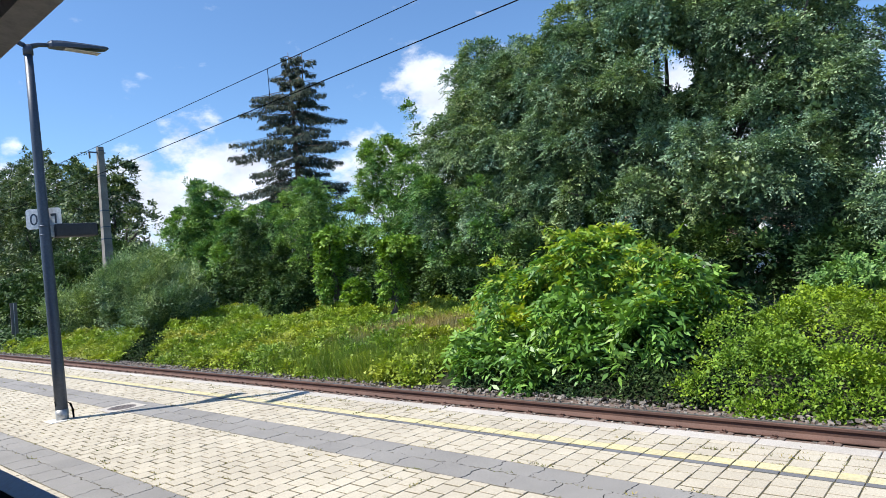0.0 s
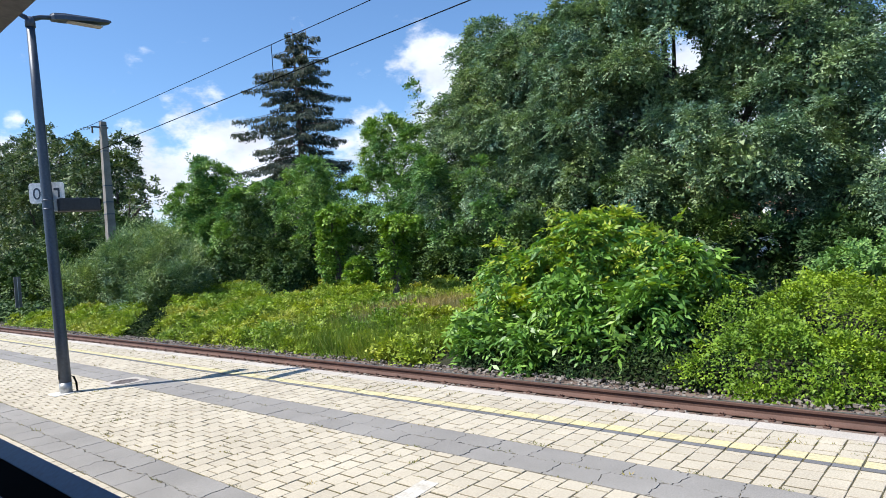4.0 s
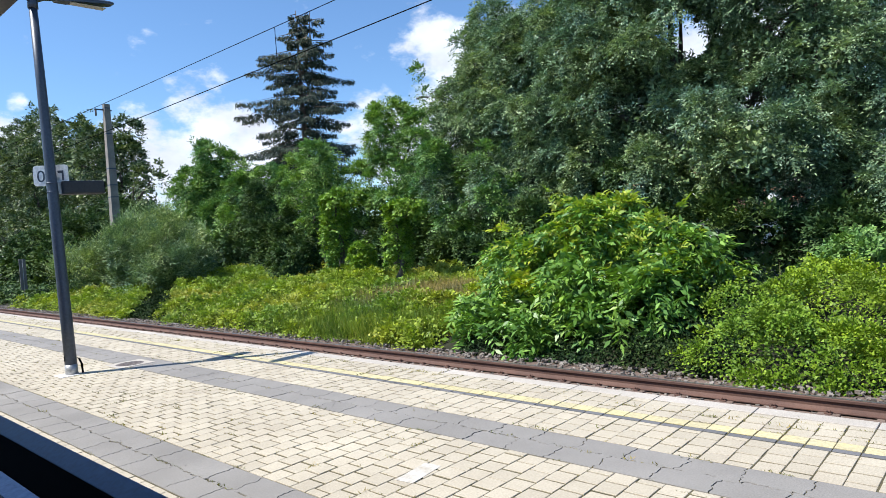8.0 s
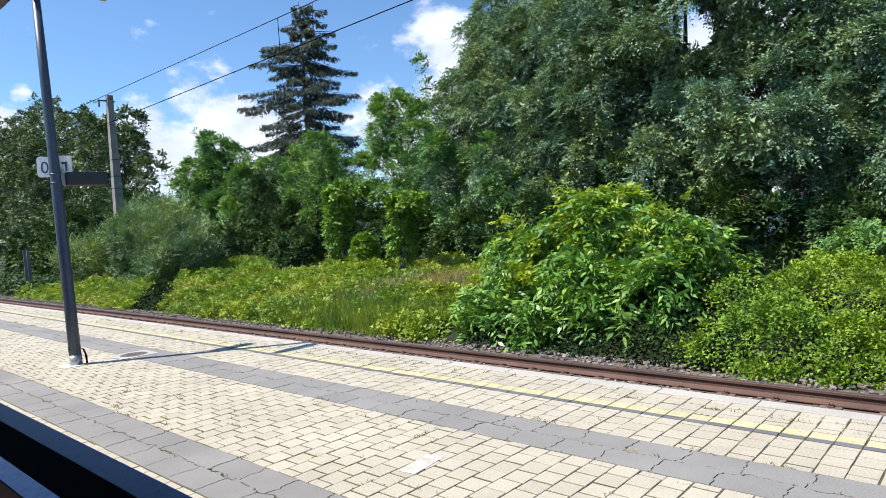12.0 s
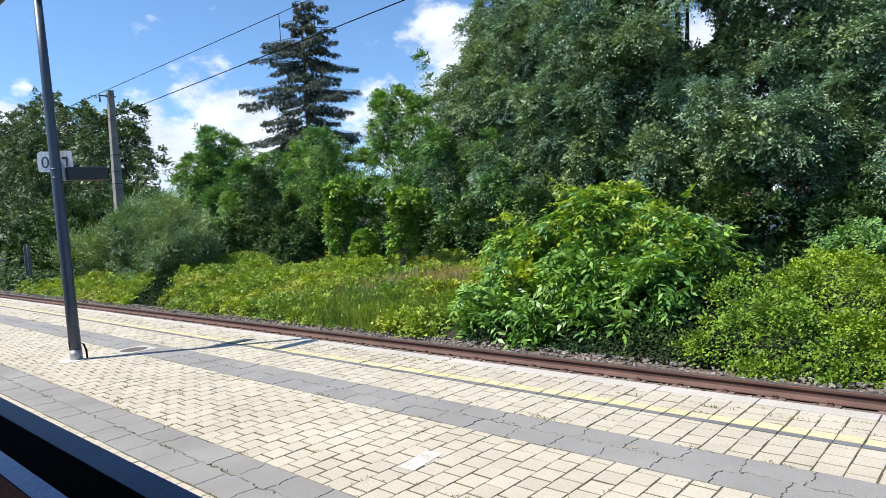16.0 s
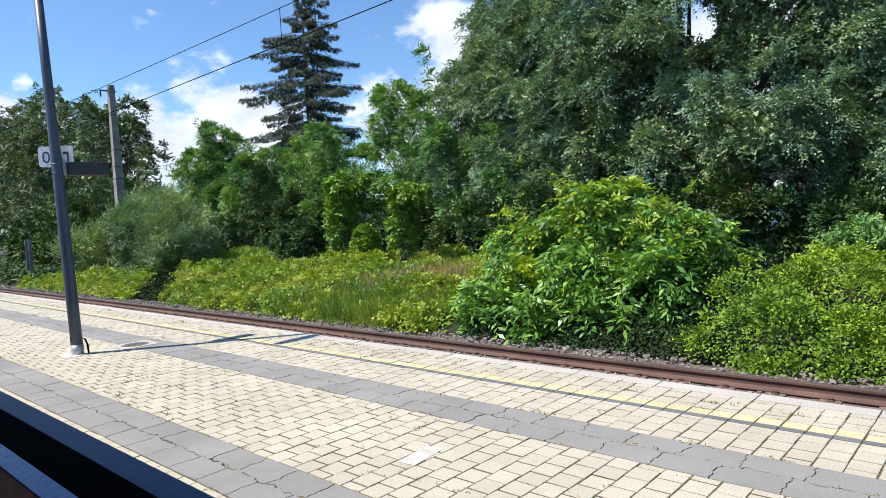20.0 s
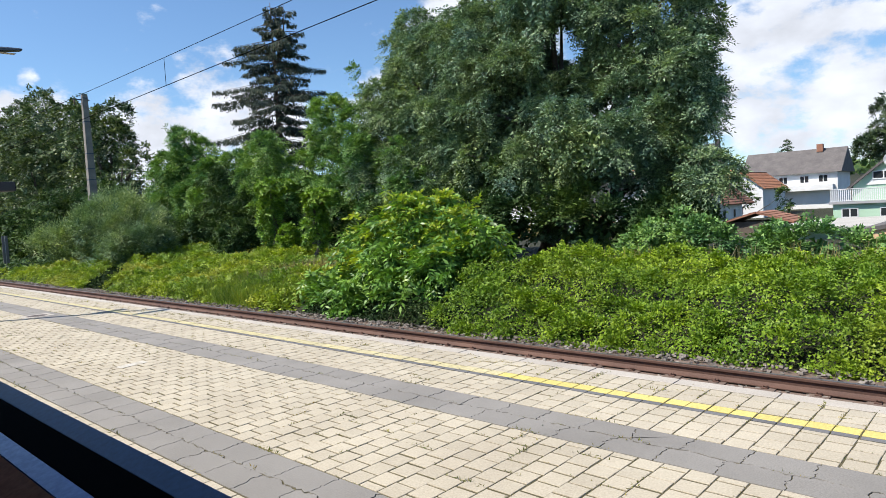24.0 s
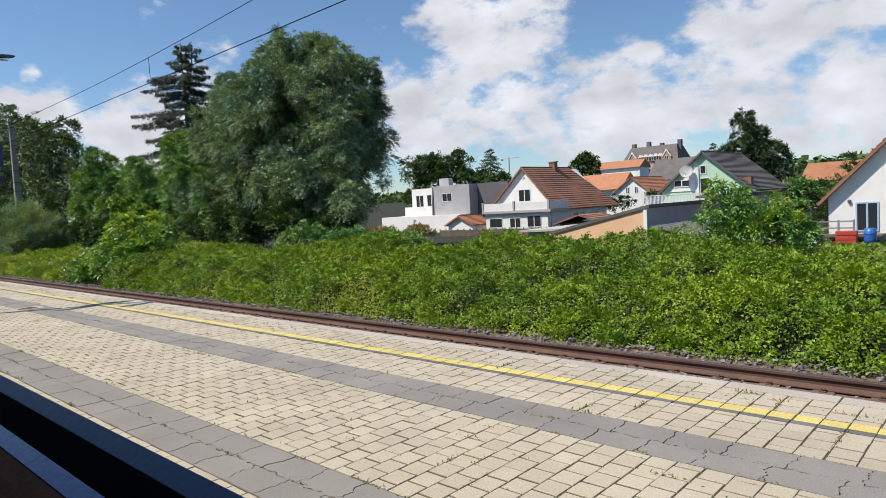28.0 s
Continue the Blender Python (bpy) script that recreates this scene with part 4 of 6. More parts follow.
# ---- overhead line ----
def concrete_mast(x, y, z0, z1):
    t = thing("catenary_mast", (x, y, z0), "tall grey concrete overhead line mast with steel bands", "mast")
    h = z1 - z0
    bm = bmesh.new()
    box(bm, -0.30, 0.30, -0.32, 0.32, 0, h)
    for v in bm.verts:
        if v.co.z > 1:
            v.co.x *= 0.55
            v.co.y *= 0.55
    part("shaft", bm, M_MAST, t)
    for z in (h - 0.3, h - 2.0, h - 4.3, h - 5.4, h - 6.2):
        w = 0.17 + 0.145 * (h - z) / h
        part("band", boxm(-w, w, -w - 0.01, w + 0.01, z, z + 0.07), M_POLE, t)
    part("crossarm", boxm(-0.06, 0.06, -0.75, 0.32, h - 0.42, h - 0.34), M_POLE, t)
    part("insulator", tube(bmesh.new(), [(0, -0.68, h - 0.8), (0, -0.68, h - 0.4)], 0.06, 8), M_WOODDARK, t)
    return t


concrete_mast(-45.2, 17.8, -0.6, 11.75)


def height_a(x):
    return 6.57 + (0.0016 if x > -2 else 0.00012) * (x + 2) ** 2


def height_b(x):
    return 5.83 + 0.0085 * (x + 11)


def wire(name, high, r, label):
    t = tagged(new(name), label, "wire")
    part("strand", tube(bmesh.new(), [(x, WIRE_Y, high(x)) for x in range(-105, 50, 3)], r, 6), M_BLACK, t)
    return t


WIRE_Y = 8.37
messenger = wire("messenger_wire", height_a, 0.008, "dark overhead messenger wire with droppers")
wire("contact_wire", height_b, 0.010, "dark overhead contact wire")
for x in (-48.8, -30.4, -12.0, 6.4, 24.8):
    part("dropper", tube(bmesh.new(), [(x, WIRE_Y, height_b(x)), (x, WIRE_Y, height_a(x))], 0.008, 5), M_BLACK, messenger)

# ---- the carriage from which one looks out ----
CX0, CX1 = -16.0, 46.0
window_1 = thing("window_1", (0, 0, 0), "long carriage window with a navy sill and black seal", "window", kind="structure")
part("seal", extrude_profile([(0.50, 1.510), (0.46, 1.494), (0.455, 1.40), (0.505, 1.40)], CX0, CX1), M_SILL, window_1, "navy outer seal")
part("gasket", extrude_profile([(0.459, 1.4935), (0.40, 1.4655), (0.398, 1.40), (0.453, 1.40)], CX0, CX1), M_BLACK, window_1, "black rubber gasket")
part("sill_edge", extrude_profile([(0.398, 1.465), (0.36, 1.457), (0.358, 1.40), (0.396, 1.40)], CX0, CX1), M_SILLGLOSS, window_1, "pale glossy sill edge")
part("sill", extrude_profile([(0.356, 1.458), (0.25, 1.415), (0.25, 1.36), (0.356, 1.38)], CX0, CX1), M_BROWN, window_1, "brown inner sill")
part("head_rail", extrude_profile([(0.44, 2.555), (0.50, 2.545), (0.50, 2.66), (0.36, 2.66)], CX0, CX1), M_SHELL, window_1, "grey-brown upper window rail")
carriage = thing("carriage", (0, 0, 0), "plain lined inside of a railway carriage", "carriage", kind="structure")
part("carriage_side", boxm(CX0, CX1, 0.25, 0.52, 0.55, 1.355), M_SHELL, carriage)
part("carriage_roof", boxm(CX0, CX1, -2.35, 0.52, 2.665, 2.74), M_SHELL, carriage)
part("carriage_wall", boxm(CX0, CX1, -2.40, -2.30, 0.55, 2.66), M_SHELL, carriage)
part("carriage_floor", boxm(CX0, CX1, -2.30, 0.25, 0.50, 0.56), M_BROWN, carriage)

# ---- trees and bushes ----
CLEFTS = [((-8.39, 22, 7.8), (-2.29, 6, 1.6), 0.42), ((-7.4, 25, 5.6), (-0.28, 0.95, 0.14), 0.18)]
ASH = (0.36, 9, 0.150, 0.050, 0.5)
tree("ash_tree", (-9.5, 25.0, -0.5), [(-9.5, 25, 8.0, 4.9, 4.2, 5.0), (-12.6, 25, 9.6, 2.6, 2.4, 3.0), (-9.8, 25, 11.5, 3.4, 3.0, 2.3), (-5.4, 25, 6.8, 2.8, 3.4, 4.4), (-4.2, 23.4, 7.8, 1.8, 1.8, 3.4), (-3.9, 23.6, 3.6, 1.8, 1.6, 2.6), (-12.5, 24, 7.0, 3.2, 3.6, 4.6), (-7.6, 22.6, 4.0, 3.8, 2.4, 2.8)],
     (0.34, 0.72), ASH, (L_ASH, M_BARK), "tall dense ash tree with dark feathered leaves", trunk_r=0.30, stems=5, limbs=40, seed=3, core=32000, fine=True, split=(92, 0.8, 1.45), cover=1.0, lai=0.74, clefts=CLEFTS)
tree("ash_tree", (-17.0, 25.5, -0.4), [(-16.5, 25.5, 6.8, 3.9, 3.8, 4.7), (-19.0, 25, 6.4, 2.3, 2.8, 3.6), (-21.2, 24.5, 5.6, 1.8, 2.2, 3.2), (-14.5, 23.5, 4.5, 3.0, 2.4, 3.2), (-16.0, 25, 9.3, 2.8, 2.4, 2.9), (-18.8, 25, 9.2, 2.4, 2.2, 3.2), (-17.0, 22.5, 3.0, 3.4, 2.0, 2.4)],
     (0.34, 0.70), ASH, (L_ASH, M_BARK), "broad ash tree with grey-green feathered leaves", trunk_r=0.24, stems=4, limbs=26, seed=4, core=25000, fine=True, split=(74, 0.75, 1.4), cover=1.0, lai=0.74)
tree("ash_tree", (-4.2, 23.6, -0.6), [(-3.7, 23.4, 4.6, 1.7, 1.4, 1.7), (-4.8, 23.8, 2.6, 1.8, 1.4, 1.8), (-2.9, 23.0, 2.4, 1.5, 1.3, 1.7), (-3.3, 23.6, 6.3, 1.3, 1.3, 1.6)], (0.3, 0.6), ASH, (L_ASH, M_BARK), "young ash tree at the end of the row", trunk_r=0.1, stems=3, limbs=10, seed=24, core=4000, fine=True, split=(22, 0.5, 0.95), lai=0.7)
LEAFY = (0.32, 7, 0.14, 0.070, 0.4)
tree("maple_tree", (-24.0, 24.0, -0.4), [(-24.4, 24, 6.4, 1.9, 2.0, 3.0), (-22.0, 23, 4.2, 2.6, 2.2, 3.2), (-26.0, 23.4, 3.6, 1.8, 1.6, 2.2), (-23.0, 24.6, 8.0, 1.6, 1.5, 2.3), (-25.4, 24.6, 6.2, 1.8, 1.6, 2.5)], (0.4, 0.8), LEAFY, (L_FRESH, M_BARK), "bright green young maple tree at the edge of the thicket", trunk_r=0.14, stems=3, limbs=14, seed=5, core=5000, split=(76, 0.5, 0.95), fine=True, lai=1.1, shoots=0.25)
tree("elder_tree", (-29.5, 22.5, -0.4), [(-28.8, 22.5, 4.6, 2.6, 2.2, 3.0), (-32.0, 24, 4.6, 2.2, 2.2, 3.0), (-27.0, 22.5, 3.6, 1.9, 1.5, 2.2)], (0.45, 0.9), LEAFY, (L_FRESH, M_BARK), "leafy green elder tree in the thicket", trunk_r=0.14, stems=3, limbs=14, seed=6, core=5000, split=(52, 0.55, 1.05), fine=True, lai=1.1)
tree("maple_tree", (-16.8, 21.8, -0.4), [(-16.8, 21.8, 3.3, 1.3, 1.1, 2.4), (-15.3, 21.6, 2.0, 1.2, 1.0, 1.8), (-18.3, 21.8, 2.3, 1.2, 1.0, 2.0), (-19.6, 21.6, 4.2, 1.1, 1.0, 2.0)], (0.32, 0.62), LEAFY, (L_FRESH, M_BARK), "young fresh green maple in front of the ash trees", trunk_r=0.08, stems=3, limbs=10, seed=28, core=3000, split=(44, 0.4, 0.75), fine=True, lai=1.0, shoots=0.25)
IVY = (0.10, 3, 0.11, 0.09, 0.2)
tree("ivy_stump", (-22.3, 18.3, -0.3), [(-22.6, 18.2, 1.6, 0.7, 0.7, 2.0), (-21.8, 18.0, 3.4, 1.15, 0.8, 0.5)], (0.16, 0.34), IVY, (L_IVY, M_BARK), "old tree stump overgrown with bright ivy", "stump", 0.2, 1, 2, 7, "ivy stumps", core=1200)
tree("ivy_stump", (-20.3, 18.0, -0.3), [(-20.6, 17.8, 0.7, 0.55, 0.6, 1.0)], (0.15, 0.3), IVY, (L_IVY, M_BARK), "low stump overgrown with ivy", "stump", 0.16, 1, 2, 27, "ivy stumps", core=500)
tree("ivy_stump", (-17.8, 17.6, -0.2), [(-18.2, 17.6, 1.3, 0.5, 0.6, 1.75), (-17.5, 17.4, 2.75, 0.9, 0.7, 0.4)], (0.15, 0.32), IVY, (L_IVY, M_BARK), "leaning stump overgrown with pale ivy", "stump", 0.2, 1, 2, 8, "ivy stumps", core=1200)
tree("shrub", (-25.0, 17.6, -0.4), [(-25.0, 17.5, 0.6, 1.35, 1.1, 1.5)], (0.25, 0.5), (0.14, 3, 0.11, 0.075, 0.2), (L_DARK, M_BARK), "rounded dark green shrub", "shrub", 0.06, 3, 6, 9, core=1200)
WALNUT = (0.40, 7, 0.20, 0.072, 0.7)
tree("walnut_bush", (-7.7, 13.1, -0.5), [(-7.0, 13.2, 0.85, 1.85, 1.6, 1.65), (-5.4, 13.2, 0.65, 1.2, 1.2, 1.15), (-8.8, 12.8, 0.30, 1.4, 1.1, 1.2), (-8.6, 11.8, -0.1, 1.5, 0.95, 0.9), (-6.9, 11.7, 0.1, 1.2, 0.85, 0.9), (-5.5, 11.8, 0.4, 1.0, 0.8, 0.75), (-9.2, 11.3, -0.4, 1.1, 0.7, 0.6), (-7.7, 11.1, -0.35, 1.2, 0.7, 0.6), (-6.2, 11.15, -0.35, 1.0, 0.65, 0.6)],
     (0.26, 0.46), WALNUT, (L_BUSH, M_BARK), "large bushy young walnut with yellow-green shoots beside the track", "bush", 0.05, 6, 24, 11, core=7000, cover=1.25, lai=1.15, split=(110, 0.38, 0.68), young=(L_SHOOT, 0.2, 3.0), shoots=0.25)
tree("willow_bush", (-35.0, 15.0, -0.4), [(-34.5, 15.2, 1.0, 3.3, 3.0, 2.7), (-36.8, 13.2, 0.3, 2.6, 2.0, 2.0), (-31.2, 14.6, 0.5, 2.2, 2.0, 1.9)], (0.35, 0.7), (0.55, 9, 0.20, 0.036, -0.3), (L_WILLOW, M_BARK), "round silvery-green willow bush", "bush", 0.05, 6, 20, 12, core=6000, cover=1.2, lai=0.8, fine=True, split=(54, 0.6, 1.1), shoots=0.3)
tree("hazel_bush", (-46.0, 15.0, -0.4), [(-45.5, 14.6, 0.8, 3.4, 1.8, 2.0), (-52, 15.0, 1.4, 3.8, 2.0, 2.4)], (0.45, 0.9), (0.3, 5, 0.19, 0.13, 0.3), (L_DARK, M_BARK), "spreading hazel bush beyond the willow", "bush", 0.06, 5, 14, 13, core=3000)
tree("oak_tree", (-74.0, 30.0, -0.6), [(-73, 31, 6.5, 5.0, 5, 5.5), (-81, 31, 10.5, 7, 5, 8.5), (-94, 31, 12, 9, 6, 10.0), (-109, 32, 12.5, 10, 6, 11.0), (-125, 33, 13, 11, 6, 12.0), (-78, 28, 4, 10, 3.5, 4), (-98, 28, 4, 13, 3.5, 5), (-120, 29, 4, 12, 3.5, 5)], (0.7, 1.4), (0.65, 7, 0.38, 0.20, 0.3), (L_OAK, M_BARK), "broad dark oak tree behind the mast", trunk_r=0.5, stems=3, limbs=40, seed=14, core=9000, split=(150, 1.4, 2.6), lai=0.42, fine=True)
tree("acacia_tree", (-45.5, 26.0, -0.6), [(-45.5, 25.5, 6.2, 3.0, 2.8, 3.5), (-50.0, 26, 4.8, 2.8, 2.8, 3.2), (-40.5, 26, 4.2, 2.8, 2.6, 3.0), (-45, 24.5, 2.5, 5.6, 2.0, 2.6)], (0.45, 0.9), (0.42, 7, 0.19, 0.09, 0.35), (L_FRESH, M_BARK), "light green acacia tree with loose crown", trunk_r=0.2, stems=3, limbs=18, seed=15, core=5000, fine=True, lai=1.1, split=(60, 0.75, 1.3))
tree("acacia_tree", (-57.0, 23.0, -0.6), [(-57, 22.5, 3.2, 5.6, 2.6, 3.0), (-64, 21, 2.6, 5.6, 2.6, 3.0)], (0.5, 1.0), (0.44, 7, 0.21, 0.10, 0.35), (L_DARK, M_BARK), "dark green low acacia thicket", trunk_r=0.15, stems=3, limbs=10, seed=16, core=5000, fine=True, lai=1.0, split=(56, 0.85, 1.5))
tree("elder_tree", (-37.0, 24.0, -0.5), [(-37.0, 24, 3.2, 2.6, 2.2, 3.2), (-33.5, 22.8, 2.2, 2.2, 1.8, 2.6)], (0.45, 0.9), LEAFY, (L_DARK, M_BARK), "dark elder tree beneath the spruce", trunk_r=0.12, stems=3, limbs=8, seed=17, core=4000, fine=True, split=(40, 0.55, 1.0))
tree("undergrowth", (-12.0, 21.5, -0.5), [(-17.5, 21.2, 0.7, 2.2, 1.2, 1.6), (-14.0, 21.6, 1.0, 2.2, 1.3, 1.9), (-10.5, 21.6, 0.9, 2.2, 1.3, 1.8), (-11.8, 22.8, 3.1, 1.9, 1.2, 1.5), (-7.0, 22.0, 0.8, 2.0, 1.3, 1.7), (-4.0, 22.5, 0.6, 1.8, 1.3, 1.4)], (0.4, 0.8), (0.3, 5, 0.17, 0.09, 0.3), (L_DARK, M_BARK), "dark-leaved undergrowth beneath the ash trees", "shrub", 0.06, 5, 14, 20, core=3000, fine=True)
tree("undergrowth", (-30.0, 24.5, -0.5), [(-43.5, 22.5, 0.6, 2.6, 1.2, 1.8), (-39.5, 23.0, 0.8, 2.4, 1.3, 2.0), (-35.5, 23.5, 0.8, 2.4, 1.3, 2.0), (-31.5, 23.5, 0.9, 2.4, 1.3, 2.1), (-27.5, 23.5, 0.8, 2.4, 1.3, 2.1), (-23.5, 23.0, 0.8, 2.4, 1.3, 2.0), (-20.0, 22.5, 0.6, 2.0, 1.2, 1.8)], (0.4, 0.8), (0.3, 5, 0.20, 0.11, 0.3), (L_DARK, M_BARK), "dark-leaved undergrowth beneath the thicket", "shrub", 0.06, 5, 14, 23, core=3000, fine=True)
tree("shrub", (0.5, 20.0, -0.5), [(-2.4, 19.5, 0.3, 1.9, 1.2, 1.0), (1.0, 19.8, 0.1, 1.9, 1.2, 0.9), (4.5, 19.5, -0.1, 2.2, 1.2, 0.9)], (0.28, 0.6), (0.2, 5, 0.13, 0.07, 0.3), (L_FRESH, M_BARK), "tangled bramble shrubs along the top of the bank", "shrub", 0.04, 5, 14, 18, core=1500, fine=True, lai=0.9)
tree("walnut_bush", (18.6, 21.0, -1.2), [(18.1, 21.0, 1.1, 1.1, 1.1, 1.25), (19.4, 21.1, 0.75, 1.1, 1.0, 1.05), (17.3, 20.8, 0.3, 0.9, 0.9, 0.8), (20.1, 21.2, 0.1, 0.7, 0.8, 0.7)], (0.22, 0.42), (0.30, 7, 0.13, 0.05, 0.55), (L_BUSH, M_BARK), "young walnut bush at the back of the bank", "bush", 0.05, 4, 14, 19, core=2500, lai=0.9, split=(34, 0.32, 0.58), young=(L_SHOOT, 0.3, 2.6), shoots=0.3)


def spruce(name, base, height, radius, seed, label, mat, needles=16, tips=1, bare=0.25, tier=0.85, wide=0.55):
    """A conifer: whorls of sagging boughs with lifted tips, and twigs that hang from them like curtains."""
    rnd = np.random.default_rng(seed)
    t = thing(name, base, label, "spruce" if name == "spruce_tree" else "tree")
    bm = bmesh.new()
    tube(bm, [(0, 0, -0.4), (0.05, 0, height * 0.5), (0, 0, height * 0.98)], [height * 0.016, height * 0.01, 0.03], 9)
    if tips > 1:
        tube(bm, [(0.05, 0, height * 0.72), (0.8, 0.8, height * 0.85), (0.9, 0.9, height * 0.975)], [0.12, 0.08, 0.03], 7)
    part("trunk", bm, M_BARK, t)
    P, A, S = [], [], []
    z = height * bare
    while z < height - 0.3:
        f = (z - height * bare) / (height * (1 - bare))
        r = radius * min(1.0, ((1 - f) / 0.42) ** 0.75) * (1 - 0.18 * f)
        k = int(rnd.integers(6, 9)) if f < 0.85 else 5
        turn = rnd.uniform(0, 6.28)
        for j in range(k):
            a = turn + 6.283 * j / k + rnd.normal(0, 0.16)
            L = r * rnd.uniform(wide, 1.12) + 0.25
            d = Vector((math.cos(a), math.sin(a), 0))
            off = Vector((0.85, 0.85, 0)) if tips > 1 and f > 0.8 and j % 2 else Vector((0, 0, 0))
            zz = z + rnd.normal(0, 0.16)
            sag = rnd.uniform(0.45, 0.7) * (1 - 0.6 * f)
            pts = [off + d * L * g + Vector((0, 0, zz + L * (0.06 * g - sag * 1.6 * g * g + sag * 1.05 * g ** 3))) for g in (0, 0.2, 0.4, 0.6, 0.8, 1.0)]
            part("bough", tube(bmesh.new(), pts, [0.05 * (1 - 0.85 * i / 5) for i in range(6)], 4, False), M_BARK, t)
            m = int(needles * L * 6) + 30
            g = rnd.uniform(0.10, 1.0, m) ** 0.8
            ii = np.clip((g * 5).astype(int), 0, 4)
            pa = np.array(pts)
            q = pa[ii] + (pa[ii + 1] - pa[ii]) * (g * 5 - ii)[:, None]
            side = np.array([-d.y, d.x, 0])
            reach = rnd.normal(0, 0.5, m) * (0.16 + 0.30 * L * g * (1.12 - g))
            q = q + side * reach[:, None] + np.array(d) * (np.abs(reach) * 0.5)[:, None]
            q[:, 2] -= np.abs(reach) * 0.35 + rnd.uniform(0, 0.5, m) * (1 - 0.4 * g)
            P.append(q)
            A.append(np.array(d) * 0.35 + side * np.sign(reach)[:, None] * 0.3 + np.array([0, 0, -0.75]) + rnd.normal(0, 0.2, (m, 3)))
            S.append(rnd.uniform(0.16, 0.46, m) * (1.1 - 0.4 * g))
        z += tier * rnd.uniform(0.8, 1.2)
    P, A, S = np.concatenate(P), np.concatenate(A), np.concatenate(S)
    n = len(P)
    part("needles", quads_mesh("needles", leaflets(P, A, rnd.normal(0, 1, (n, 3)), S, S * 0.20 + 0.035)), mat, t)
    return t


spruce("spruce_tree", (-49.6, 37.0, -0.8), 24.3, 6.5, 21, "tall dark spruce with drooping boughs and two tips", L_SPRUCE, 19, 2, 0.2, tier=0.82, wide=0.38)

# ---- vines, grass and weeds on the bank ----
def mound(x, y):
    """Uneven height of the plant cover above the ground."""
    out = np.empty(len(x))
    for i in range(len(x)):
        p = Vector((x[i] * 0.45, y[i] * 0.45, 2.0))
        q = Vector((x[i] * 1.7, y[i] * 1.7, 7.0))
        out[i] = 0.42 + 0.60 * noise.noise(p) + 0.22 * noise.noise(q)
    return out


def cover(name, n, x0, x1, y0, y1, size, mat, label, keep=None, seed=1, lift=1.0, stand=0.5):
    rnd = np.random.default_rng(seed)
    x, y = rnd.uniform(x0, x1, n), rnd.uniform(y0, y1, n)
    if keep is not None:
        k = keep(x, y, rnd)
        x, y = x[k], y[k]
    n = len(x)
    edge = np.clip((y - 10.0) / 0.9, 0.25, 1)
    h = np.clip(mound(x, y), 0.05, 1.2) * lift * edge * 0.8
    z = ground_z(x, y) + h * rnd.uniform(0.72, 1.06, n)
    pos = np.stack([x, y - h * 0.25, z], 1)
    ax = rnd.normal(0, 0.7, (n, 3)) + np.array([0.1, -0.6, 0.05])
    face = np.array([0, -0.55, 1.0]) * stand * 2 + rnd.normal(0, 0.5, (n, 3))
    s = size * rnd.uniform(0.55, 1.3, n)
    me = quads_mesh(name, leaflets(pos, ax, face, s, s * 0.85))
    me.materials.append(mat)
    return tagged(new(name, me), label, "plants", kind="stuff")


def right_bank(x, y, rnd):
    return x > -4.0 + 0.25 * np.clip(y - 12, 0, 3) + 0.3 * rnd.normal(0, 1, len(x))


